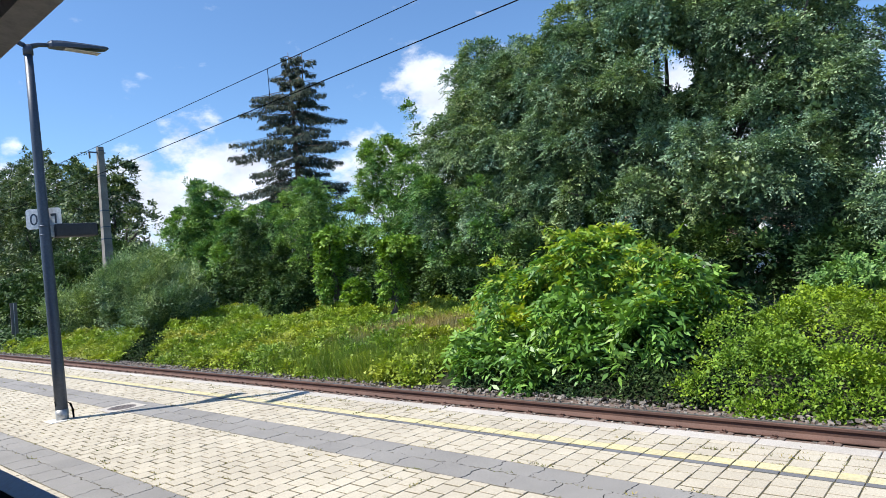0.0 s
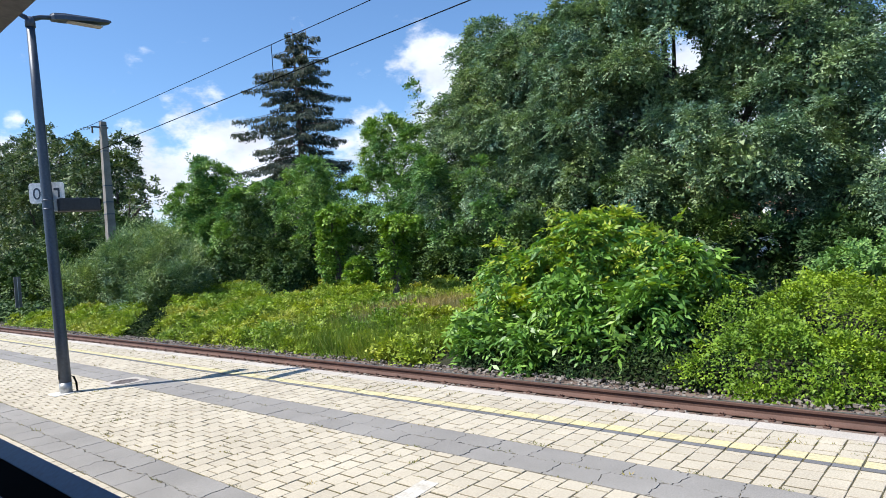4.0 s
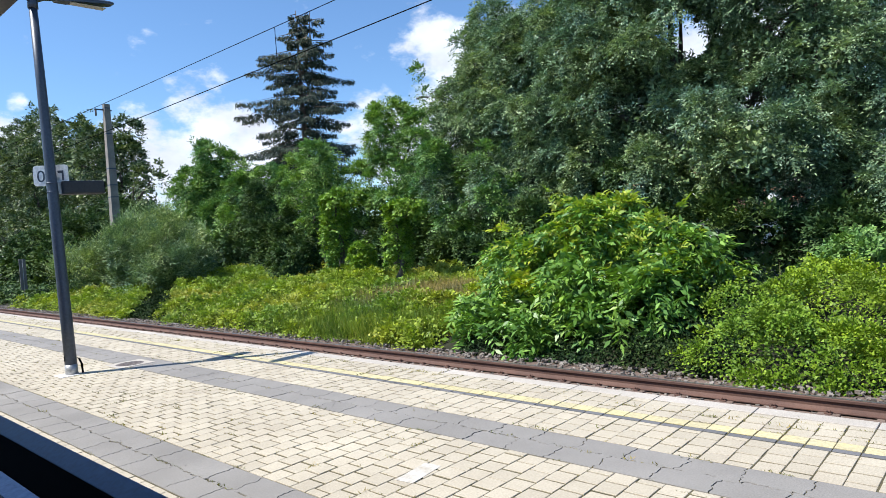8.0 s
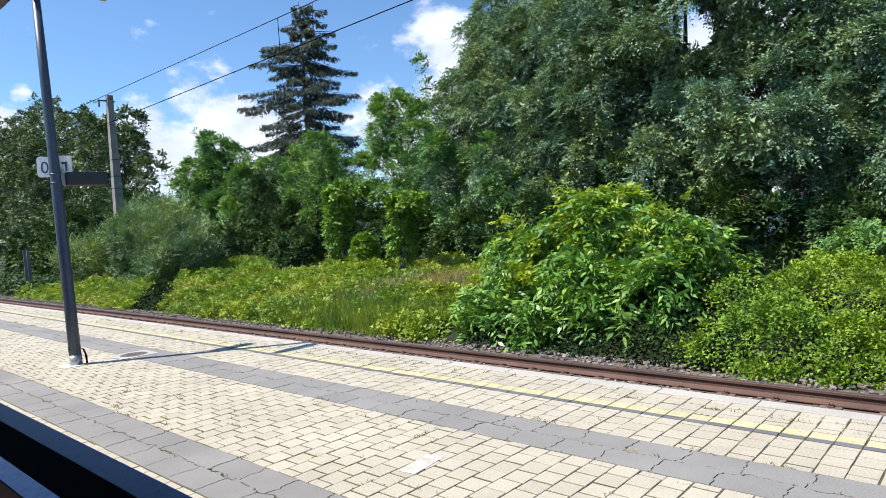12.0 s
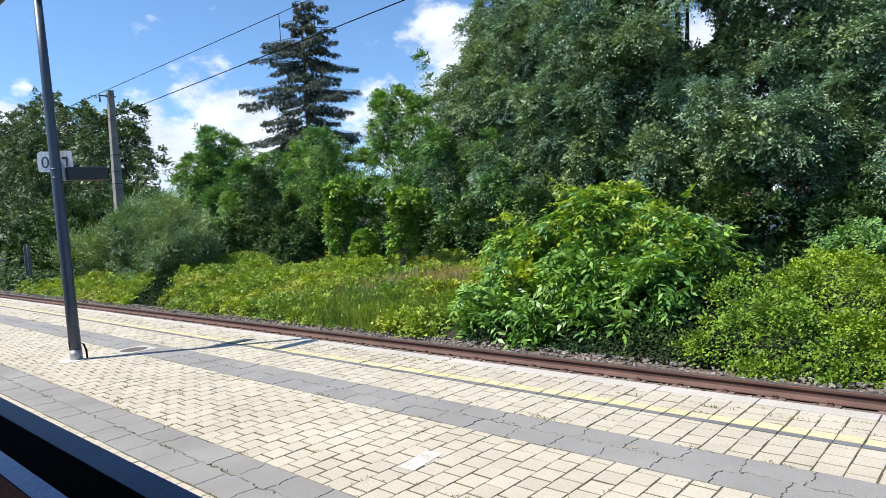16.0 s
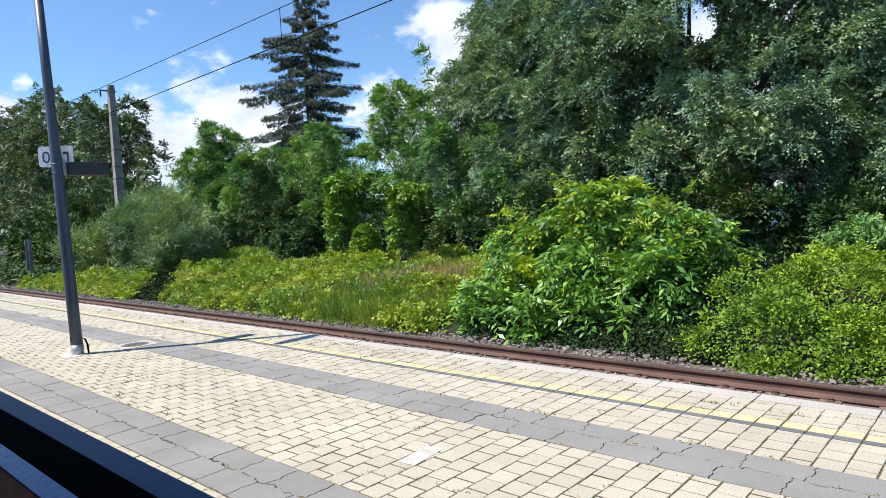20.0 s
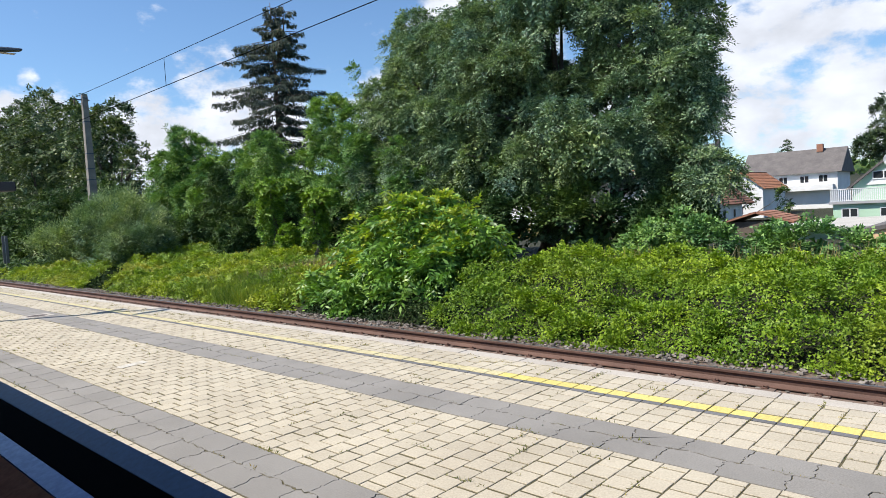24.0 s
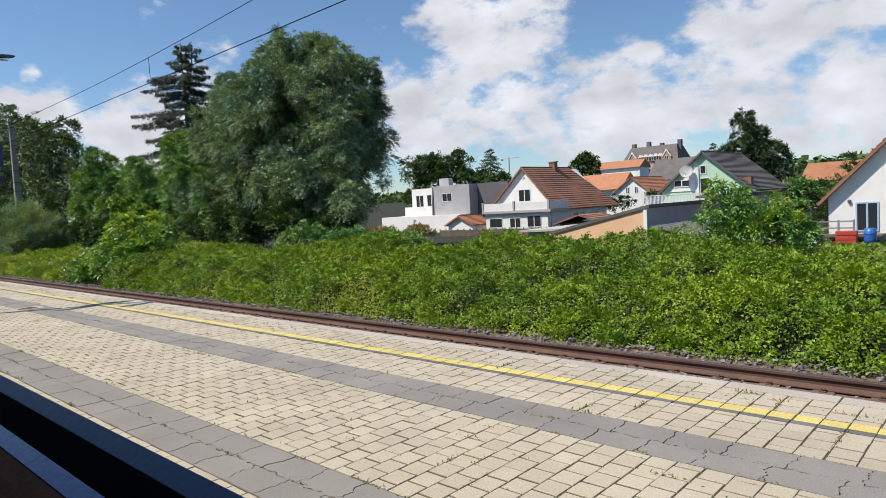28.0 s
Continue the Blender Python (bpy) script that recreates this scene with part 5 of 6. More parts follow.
def creepers(name, x0, x1, y0, y1, heaps, r0, r1, rise, size, lai, mat, label, keep, seed, base=0.14, tuft=0.2, step=0.08):
    """Leaves laid like shingles over a tangle of heaps, with hollows between the heaps and loose sprays on top."""
    rnd = np.random.default_rng(seed)
    xs, ys = np.arange(x0, x1, step), np.arange(y0, y1, step)
    X, Y = np.meshgrid(xs, ys)
    edge = np.clip((Y - 10.0) / 0.9, 0.2, 1)
    H = base * edge
    bx, by, br = rnd.uniform(x0, x1, heaps), rnd.uniform(y0 + 0.15, y1, heaps), r0 + (r1 - r0) * rnd.uniform(0, 1, heaps) ** 1.7
    bh = br * rise * rnd.uniform(0.55, 1.25, heaps)
    for cx, cy, r, h in zip(bx, by, br, bh):
        i0, i1 = np.searchsorted(xs, (cx - r * 1.3, cx + r * 1.3))
        j0, j1 = np.searchsorted(ys, (cy - r, cy + r))
        sx, sy = X[j0:j1, i0:i1], Y[j0:j1, i0:i1]
        d = ((sx - cx) / (1.3 * r)) ** 2 + ((sy - cy) / r) ** 2
        dome = (base * 0.7 + h * np.sqrt(np.clip(1 - d, 0, 1))) * edge[j0:j1, i0:i1]
        H[j0:j1, i0:i1] = np.where(d < 1, np.maximum(H[j0:j1, i0:i1], dome), H[j0:j1, i0:i1])
    H = H * np.interp(X, (-4, 0, 2, 7, 9, 11, 16, 20), (1.0, 0.85, 0.72, 0.72, 0.9, 0.8, 0.74, 0.78))
    Z = ground_z(X, Y) + H
    gy, gx = np.gradient(Z, step)
    w = np.minimum(np.sqrt(1 + gx * gx + gy * gy), 3.5)
    area, w = w.sum() * step * step, (w / w.sum()).ravel()
    flat = ground_z(X, Y)

    def places(n):
        pick = rnd.choice(len(w), n, p=w)
        x, y = X.ravel()[pick] + rnd.uniform(-0.5, 0.5, n) * step, Y.ravel()[pick] + rnd.uniform(-0.5, 0.5, n) * step
        ok = keep(x, y, rnd)
        pick, x, y = pick[ok], x[ok], y[ok]
        sx, sy = np.clip(gx.ravel()[pick], -1.6, 1.6), np.clip(gy.ravel()[pick], -1.6, 1.6)
        normal = unit(np.stack([-sx, -sy, np.ones(len(x))], 1))
        pos = np.stack([x, y - 0.3 * H.ravel()[pick], Z.ravel()[pick]], 1)
        return pos, normal, flat.ravel()[pick]

    # a loose carpet below
    pos, normal, low = places(int(area * lai * 0.65 / (size * size * 0.40)))
    n = len(pos)
    pos[:, 2] = np.maximum(pos[:, 2] + rnd.uniform(-0.16, 0.0, n), low + 0.01)
    s = size * rnd.uniform(0.6, 1.3, n)
    q = [leaflets(pos, rnd.normal(0, 1, (n, 3)) + np.array([0, -0.5, -0.3]), normal + rnd.normal(0, 0.4, (n, 3)), s, s * 0.8)]
    # tufts of shoots above it
    pos, normal, low = places(int(area * 0.9 / (math.pi * tuft * tuft)))
    n = len(pos)
    r = tuft * rnd.uniform(0.5, 1.5, n)
    each = np.maximum((lai * 0.9 * math.pi * r * r / (5 * size * size * 0.37)).astype(int), 2)
    i = np.repeat(np.arange(n), each)
    m = len(i)
    u = unit(unit(rnd.normal(0, 1, (m, 3))) + normal[i] * 0.9 + np.array([0, -0.15, 0.25]))
    p = pos[i] + u * r[i, None] * rnd.uniform(0.0, 0.6, (m, 1))
    q.append(sprays(p, u + rnd.normal(0, 0.35, (m, 3)), normal[i] + u * 0.4 + np.array([0, 0, 0.4]), rnd, r[i] * rnd.uniform(0.7, 1.3, m), 5, size, size * 0.72, 0.55, True))
    me = quads_mesh(name, np.concatenate(q))
    me.materials.append(mat)
    return tagged(new(name, me), label, "plants", kind="stuff")


def hummocks(name, count, x0, x1, y0, y1, r0, r1, size, mat, label, seed, flat=0.8, lift=0.6, keep=None):
    """Leafy heaps on the slope, with shaded hollows between them."""
    rnd = np.random.default_rng(seed)
    x, y = rnd.uniform(x0, x1, count), rnd.uniform(y0, y1, count)
    if keep is not None:
        k = keep(x, y, rnd)
        x, y = x[k], y[k]
    r = rnd.uniform(r0, r1, len(x)) * np.clip((y - y0 + 0.5) / 1.2, 0.55, 1)
    y = np.maximum(y, y0 + r * 0.7)
    z = ground_z(x, y) + np.clip(mound(x, y), 0.0, 1.0) * lift
    n = np.maximum((2 * math.pi * r * r * 0.66 / (size * size * 0.38)).astype(int), 4)
    i = np.repeat(np.arange(len(x)), n)
    u = unit(unit(rnd.normal(0, 1, (len(i), 3))) + np.array([0, -0.4, 0.5]))
    pos = np.stack([x, y, z], 1)[i] + u * r[i, None] * np.array([1.15, 1, flat]) * rnd.uniform(0.6, 1.1, (len(i), 1))
    pos[:, 2] = np.maximum(pos[:, 2], ground_z(pos[:, 0], pos[:, 1]) + 0.02)
    ax = unit(rnd.normal(0, 1, (len(i), 3))) * 0.8 + u * 0.4 + np.array([0, 0, -0.3])
    s = size * rnd.uniform(0.6, 1.3, len(i))
    me = quads_mesh(name, leaflets(pos, ax, u + np.array([0, 0, 0.5]) + rnd.normal(0, 0.3, (len(i), 3)), s, s * 0.85))
    me.materials.append(mat)
    return tagged(new(name, me), label, "plants", kind="stuff")


creepers("vines", -5.0, 25, 10.15, 15.9, 150, 0.25, 1.15, 0.72, 0.058, 1.5, L_BANK, "dense bright green vines heaped over the bank", right_bank, 31, base=0.12, tuft=0.19)


def left_bank(x, y, rnd):
    dry = np.exp(-((x + 14.0) / 2.2) ** 2 - ((y - 15.5) / 2.2) ** 2)
    return (rnd.uniform(0, 1, len(x)) > dry * 1.1) & ~gully(x, y, rnd)


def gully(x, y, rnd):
    """A strip up the bank beside the willow, cleared of creepers and darkened by leaf colour."""
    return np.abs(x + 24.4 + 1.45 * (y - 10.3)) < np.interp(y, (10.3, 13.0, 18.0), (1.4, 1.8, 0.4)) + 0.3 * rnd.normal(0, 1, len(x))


creepers("vines", -40, -9.6, 10.3, 20.0, 420, 0.3, 0.9, 0.38, 0.095, 1.6, L_VINE, "low yellow-green creepers on the slope", left_bank, 32, base=0.08, tuft=0.25)
hummocks("nettles", 130, -62, -40, 10.6, 14.0, 0.4, 0.9, 0.18, L_DARK, "rank green nettles beside the far end of the track", 35, flat=0.8, lift=0.3)
# the hollow's dark shade is put into near-black leaf colour
cover("ground_ivy", 60000, -37.0, -21.5, 10.4, 18.0, 0.09, L_SHADE, "near-black leaves added to darken the hollow beside the willow", gully, 39, 0.3)
# shade beside the walnut bush, put into the colour of added leaves
cover("ground_ivy", 26000, -9.0, -3.4, 10.25, 15.6, 0.075, L_SHADE, "near-black leaves added to stand in for the walnut bush's shade", None, 37, 0.5)


def blades(name, n, x0, x1, y0, y1, h0, h1, mat, label, seed, keep=None, z=None):
    rnd = np.random.default_rng(seed)
    x, y = rnd.uniform(x0, x1, n), rnd.uniform(y0, y1, n)
    if keep is not None:
        k = keep(x, y, rnd)
        x, y = x[k], y[k]
    n = len(x)
    zz = ground_z(x, y) if z is None else np.full(n, z)
    pos = np.stack([x, y, zz], 1)
    ax = np.array([0, 0, 1.0]) + rnd.normal(0, 0.28, (n, 3))
    L = rnd.uniform(h0, h1, n)
    me = quads_mesh(name, leaves(pos, ax, rnd.normal(0, 1, (n, 3)), L, L * 0.025 + 0.005, 0.0))
    me.materials.append(mat)
    return tagged(new(name, me), label, "grass", kind="stuff")


blades("grass", 22000, -34, -10.5, 10.2, 20, 0.2, 0.5, L_GRASS, "green grass on the slope", 41, left_bank)
blades("grass", 9000, -16, -10.0, 10.2, 12.3, 0.25, 0.55, L_GRASS, "long green grass beside the track", 44)
blades("dry_grass", 17000, -17, -10.6, 11.5, 17, 0.25, 0.55, L_DRY, "dry straw-coloured grass between thicket and bush", 42, lambda x, y, r: r.uniform(0, 1, len(x)) < np.exp(-((x + 14) / 2.6) ** 2 - ((y - 15) / 2.2) ** 2))
blades("dry_grass", 900, -4.0, 9, 15.0, 17.5, 0.3, 0.75, L_DRY, "dry seed grasses along the top of the bank", 43)

# ---- small things ----
t = thing("track_sign", (-40.8, 11.0, -0.83), "narrow grey track sign on a steel post", "sign")
part("post", tube(bmesh.new(), [(0, 0, 0), (0, 0, 2.7)], 0.035, 8), M_STEEL, t)
part("panel", boxm(-0.03, 0.03, -0.16, 0.16, 1.05, 2.72, 0.01), M_DARKPLASTER, t)


M_WORNPAINT = stone_mat("worn_white_paint", (0.42, 0.385, 0.32), (0.60, 0.58, 0.54), 0.95, 45.0, 9.0, 0.0)


def paint_mark():
    t = thing("paint_mark", (-3.71, 3.65, 0.0), "white painted rectangle on the paving", "marking")
    ob = part("paint", boxm(-0.085, 0.085, -0.20, 0.20, 0.0005, 0.0032), M_WORNPAINT, t)
    ob.rotation_euler = (0, 0, radians(7.5))


paint_mark()


def joint_weeds():
    """Small tufts and dry sprouts that grow in the joints of the paving."""
    rnd = np.random.default_rng(81)
    tufts = []
    for y0, y1, row, n in ((2.885, 4.47, 0.20, 2100), (5.06, 5.735, 0.20, 650), (5.985, 6.49, 0.20, 2300)):
        i = np.floor(rnd.uniform(-42, 26, n) / COL)
        k = np.floor(rnd.uniform(0, (y1 - y0) / row + 1, n))
        y = y0 + k * row - np.where(i % 2 == 1, row / 2, 0)
        x = (i + rnd.uniform(0, 1, n)) * COL
        cross = rnd.uniform(0, 1, n) < (0.45 if y0 < 6 else 0.15)
        x, y = np.where(cross, i * COL, x), np.where(cross, rnd.uniform(y0, y1, n), y)
        m = (y >= y0) & (y <= y1)
        tufts.append(np.stack([x, y, cross], 1)[m])
    for y, n in ((2.285, 160), (2.885, 420), (4.47, 260), (5.06, 260), (4.765, 200), (2.585, 200)):
        tufts.append(np.stack([rnd.uniform(-42, 26, n), y + rnd.normal(0, 0.008, n), np.zeros(n)], 1))
    c = np.concatenate(tufts)
    big = np.clip(rnd.lognormal(-0.15, 0.45, len(c)), 0.4, 2.4)
    per = np.clip(rnd.integers(8, 24, len(c)) * big, 8, 90).astype(int)
    i = np.repeat(np.arange(len(c)), per)
    n = len(i)
    b = big[i]
    along, over = rnd.normal(0, 0.045, n) * b, rnd.normal(0, 0.006, n) * b
    cross = c[i, 2] > 0
    p = np.stack([c[i, 0] + np.where(cross, over, along), c[i, 1] + np.where(cross, along, over), np.full(n, -0.003)], 1)
    ax = rnd.normal(0, 0.9, (n, 3)) + np.array([0, 0, 0.3])
    L = rnd.uniform(0.009, 0.022, n) * b
    me = quads_mesh("joint_weeds", leaflets(p, ax, rnd.normal(0, 1, (n, 3)), L, L * 0.24))
    me.materials.append(L_WEED)
    tagged(new("joint_weeds", me), "dry weeds and grass tufts in the paving joints", "weeds", kind="stuff")


joint_weeds()

# ---- the houses behind the bank ----
def pane_window(parent, x0, x1, z0, z1, y, frame=None, bars=1, side=None):
    """A window in a wall that faces the track, or the east with side=x: surround, frame bars and panes."""
    frame = frame or M_FRAME
    bm = bmesh.new()
    w = 0.09

    def put(b, a0, a1, d0, d1, c0, c1):
        if side is None:
            box(b, a0, a1, y + d0, y + d1, c0, c1)
        else:
            box(b, side - d1, side - d0, a0, a1, c0, c1)

    put(bm, x0, x1, -0.05, 0.02, z0, z0 + w)
    put(bm, x0, x1, -0.05, 0.02, z1 - w, z1)
    put(bm, x0, x0 + w, -0.049, 0.019, z0 + w, z1 - w)
    put(bm, x1 - w, x1, -0.049, 0.019, z0 + w, z1 - w)
    for i in range(bars):
        c = x0 + (x1 - x0) * (i + 1) / (bars + 1)
        put(bm, c - w * 0.6, c + w * 0.6, -0.048, 0.018, z0 + w, z1 - w)
    win = part("window", bm, frame, parent)
    pane = bmesh.new()
    put(pane, x0 + w, x1 - w, -0.02, 0.01, z0 + w, z1 - w)
    part("pane", pane, M_GLASS, win)
    return win


def roof_slope(parent, xa, za, xb, zb, y0, y1, mat, courses, hip=0.0, thick=0.16):
    """One slope of a roof from the eave (xa, za) up to the ridge (xb, zb): a deck and stepped courses of tiles."""
    up = Vector((xb - xa, 0, zb - za)).normalized()
    out = Vector((-up.z, 0, up.x))
    if out.z < 0:
        out = -out

    def slab(f0, f1, lo, hi, low0, low1):
        bm = bmesh.new()
        p0 = Vector((xa, 0, za)).lerp(Vector((xb, 0, zb)), f0)
        p1 = Vector((xa, 0, za)).lerp(Vector((xb, 0, zb)), f1)
        e0, e1 = y1 - hip * f0, y1 - hip * f1
        a, b, c, d = p0 + out * lo, p1 + out * hi, p0 + out * low0, p1 + out * low1
        v = [bm.verts.new((a.x, y0, a.z)), bm.verts.new((a.x, e0, a.z)), bm.verts.new((b.x, e1, b.z)), bm.verts.new((b.x, y0, b.z))]
        u = [bm.verts.new((c.x, y0, c.z)), bm.verts.new((c.x, e0, c.z)), bm.verts.new((d.x, e1, d.z)), bm.verts.new((d.x, y0, d.z))]
        bm.faces.new(v)
        bm.faces.new(u[::-1])
        for i, j in ((0, 1), (1, 2), (2, 3), (3, 0)):
            bm.faces.new((v[j], v[i], u[i], u[j]))
        bmesh.ops.recalc_face_normals(bm, faces=bm.faces)
        return bm

    deck = part("roof_slope", slab(0, 1, thick - 0.03, thick - 0.03, 0, 0), mat, parent)
    for i in range(courses):
        part("tile_course", slab(i / courses, (i + 1) / courses, thick + 0.05, thick, thick - 0.02, thick - 0.02), mat, deck)
    return deck


def gable_house(name, label, x0, x1, y0, y1, zg, zl, zr, xr, zt, wall, roof, over=0.5, courses=18, hip=0.0, group=""):
    """A house with its gable to the track: walls, two roof slopes, bargeboards."""
    t = thing(name, (0, 0, 0), label, "house", group)
    part("wall", prism([(x0, zg), (x1, zg), (x1, zr), (xr, zt), (x0, zl)], "y", y0, y1 - hip * 0.5), wall, t)
    sl, sr = (zt - zl) / (xr - x0), (zt - zr) / (x1 - xr)
    roof_slope(t, x0 - over, zl - over * sl, xr, zt, y0 - over, y1 + over, roof, courses, hip)
    roof_slope(t, x1 + over, zr - over * sr, xr, zt, y0 - over, y1 + over, roof, courses, hip)
    part("ridge", boxm(xr - 0.14, xr + 0.14, y0 - over, y1 + over - hip, zt + 0.10, zt + 0.26, 0.04), roof, t)
    return t


def rail_panel(parent, x0, x1, y, z0, z1, step=0.14, mat=None):
    """A balcony rail: top and bottom bar, upright slats and posts."""
    mat = mat or M_FRAME
    part("handrail", boxm(x0, x1, y - 0.04, y + 0.04, z1 - 0.08, z1), mat, parent)
    part("bottom_rail", boxm(x0, x1, y - 0.03, y + 0.03, z0 + 0.06, z0 + 0.12), mat, parent)
    slat = mesh_of("slat", boxm(-0.045, 0.045, -0.012, 0.012, z0 + 0.12, z1 - 0.08))
    slat.materials.append(mat)
    n = int((x1 - x0) / step)
    for i in range(n):
        ob = part("slat", slat, None, parent)
        ob.location = (x0 + (i + 0.5) * (x1 - x0) / n, y, 0)


# white house with a brown tiled roof
h = gable_house("house", "white gabled house with a brown tiled roof and a balcony", -32.2, -22.3, 73.2, 89.5, -2.6, 1.7, 1.0, -27.15, 6.40, M_PLASTER, M_TILE, 0.45, 20, 5.2)
pane_window(h, -28.1, -26.1, 1.85, 3.55, 73.2)
part("vent", tube(bmesh.new(), [(-27.15, 73.13, 5.15), (-27.15, 73.21, 5.15)], 0.16, 12), M_GREYPLASTER, h)
part("annexe", boxm(-30.6, -20.6, 68.9, 73.25, -2.6, 0.45), M_PLASTER, h, "white ground floor annexe")
part("terrace_slab", boxm(-31.0, -19.9, 68.5, 73.3, 0.45, 0.78, 0.03), M_GREYPLASTER, h)
part("parapet", boxm(-30.8, -20.3, 68.6, 68.75, 0.78, 1.80, 0.02), M_PLASTER, h)
part("parapet", boxm(-20.3, -20.15, 68.6, 73.1, 0.78, 1.80, 0.02), M_PLASTER, h)
for x in (-30.8, -25.6, -20.25):
    part("post", boxm(x - 0.14, x + 0.14, 68.5, 68.78, 0.78, 2.0), M_GREYPLASTER, h)
pane_window(h, -30.0, -27.8, -1.45, -0.15, 68.9, bars=0)
pane_window(h, -26.6, -24.8, -1.5, -0.15, 68.9)
pane_window(h, -23.8, -21.6, -1.45, 0.05, 68.9)
for y in (75.0, 77.6, 80.0, 83.5):
    pane_window(h, y, y + (0.9 if y != 77.6 else 1.3), -1.1, 0.05, 0, bars=0, side=-22.3)
c = part("chimney", boxm(-27.6, -26.6, 80.2, 81.0, 5.9, 7.3, 0.03), M_TILE, h)
part("cap", boxm(-27.7, -26.5, 80.1, 81.1, 7.3, 7.42), M_GREYPLASTER, c)
part("downpipe", tube(bmesh.new(), [(-20.1, 68.85, -2.5), (-20.1, 68.85, 0.7)], 0.07, 8), M_DARKPLASTER, h)

# mint green house
g = gable_house("house", "mint green gabled house with a grey roof and a balcony", -7.6, 2.2, 73.2, 85.0, -2.6, 1.95, 2.0, -2.65, 6.15, M_MINT, M_SLATE, 0.45, 30)
pane_window(g, -3.05, -2.35, 3.8, 4.8, 73.2, bars=0)
part("gable_panel", prism([(-6.6, 2.0), (-3.6, 2.0), (-3.6, 4.75)], "y", 73.12, 73.19), M_PLASTER, g, "white gable field")
part("pier", boxm(-3.55, -3.15, 73.02, 73.2, -1.0, 4.6), M_PLASTER, g)
pane_window(g, -6.0, -4.2, 2.5, 3.3, 73.1)
pane_window(g, -3.1, -2.0, 1.2, 3.4, 73.2, bars=0)
part("balcony_slab", boxm(-9.3, -1.9, 71.3, 73.3, 0.30, 0.52), M_GREYPLASTER, g)
rail_panel(g, -9.2, -2.0, 71.4, 0.52, 1.75, 0.16)
part("ground_floor", boxm(-9.0, -2.1, 71.6, 73.15, -2.6, 0.30), M_MINT, g)
pane_window(g, -8.3, -6.9, -1.0, -0.1, 71.6)
pane_window(g, -5.2, -3.9, -1.0, -0.1, 71.6)
part("chimney", boxm(1.4, 2.1, 74.0, 74.7, 1.6, 3.2), M_TILE, g)


def dish(x, y, z, r, tilt, turn):
    t = thing("satellite_dish", (x, y, z), "round white satellite dish on the house wall", "satellite dish")
    bm = bmesh.new()
    rings = []
    for k in range(5):
        rr = r * k / 4
        rings.append([bm.verts.new((rr * math.cos(a), -0.14 * r + 0.22 * r * (k / 4) ** 2 * -1, rr * math.sin(a))) for a in (2 * math.pi * j / 20 for j in range(20))] if k else [bm.verts.new((0, -0.14 * r, 0))])
    for j in range(20):
        bm.faces.new((rings[0][0], rings[1][j], rings[1][(j + 1) % 20]))
    for k in range(1, 4):
        for j in range(20):
            bm.faces.new((rings[k][j], rings[k + 1][j], rings[k + 1][(j + 1) % 20], rings[k][(j + 1) % 20]))
    bmesh.ops.solidify(bm, geom=bm.faces[:], thickness=0.02)
    b = part("bowl", bm, M_PLASTER, t)
    b.rotation_euler = (radians(tilt), 0, radians(turn))
    part("arm", tube(bmesh.new(), [(0, 0, -r * 0.8), (0.1 * r, -0.8 * r, -0.2 * r)], 0.025, 6), M_DARKPLASTER, t)
    part("mount", tube(bmesh.new(), [(0, 0, -0.2), (0, 0.35, -0.3)], 0.04, 6), M_DARKPLASTER, t)
    return t


dish(-4.35, 72.6, 4.15, 0.72, -20, 15)

# apricot workshop with a lean-to roof
w = thing("workshop", (0, 0, 0), "apricot rendered workshop with a sloping roof", "building")
part("wall", prism([(-1.3, -2.6), (5.9, -2.6), (5.9, 1.12), (-1.3, -0.45)], "y", 40.6, 52.0), M_APRICOT, w)
part("side_wall", boxm(5.9, 6.02, 40.61, 52.3, -2.6, 1.05), M_GREYPLASTER, w, "grey side wall")
part("corner_strip", boxm(5.80, 6.04, 40.54, 40.60, -2.6, 1.08), M_PLASTER, w)
roof = prism([(-1.9, -0.72), (6.25, 1.06), (6.25, 1.26), (-1.9, -0.50)], "y", 40.5, 52.4)
part("roof", roof, M_SLATE, w, "dark flat sloping roof")
e = thing("barn", (0, 0, 0), "long shed clad in pale grey-green boards", "shed")
part("wall", boxm(5.3, 5.88, 52.5, 70.0, -2.6, 1.35), M_GREYPLASTER, e)
for i in range(6):
    part("board", boxm(5.885, 5.93, 52.5, 70.0, -2.4 + i * 0.6, -1.83 + i * 0.6), M_SHEET, e)
part("roof", boxm(4.6, 6.2, 52.4, 70.3, 1.36, 1.58), M_SLATE, e)
s = thing("carport", (0, 0, 0), "low carport with a ribbed blue-grey glazed roof", "carport")
part("roof_sheet", prism([(6.9, -0.10), (10.6, -0.95), (10.6, -1.03), (6.9, -0.18)], "y", 39.2, 45.0), M_SLATE, s)
for i in range(7):
    y = 39.3 + i * 0.93
    part("rib", prism([(6.9, -0.06), (10.6, -0.91), (10.6, -0.96), (6.9, -0.11)], "y", y, y + 0.07), M_STEEL, s)
for x, y in ((7.0, 39.3), (10.5, 39.3), (7.0, 44.9), (10.5, 44.9)):
    part("post", boxm(x - 0.06, x + 0.06, y - 0.06, y + 0.06, -2.6, -0.2 if x < 8 else -1.0), M_WOODDARK, s)
k = thing("shed", (0, 0, 0), "low pale green shed with a flat light roof", "shed")
part("wall", boxm(-7.4, -1.9, 46.0, 52.0, -2.6, -0.75), M_MINT, k)
part("roof", prism([(-7.9, -0.72), (-1.4, -0.62), (-1.4, -0.45), (-7.9, -0.55)], "y", 45.4, 60.0), M_SHEET, k, "light grey roof sheet")
part("door", boxm(-3.4, -2.5, 45.93, 45.99, -2.5, -0.95), M_DARKPLASTER, k)
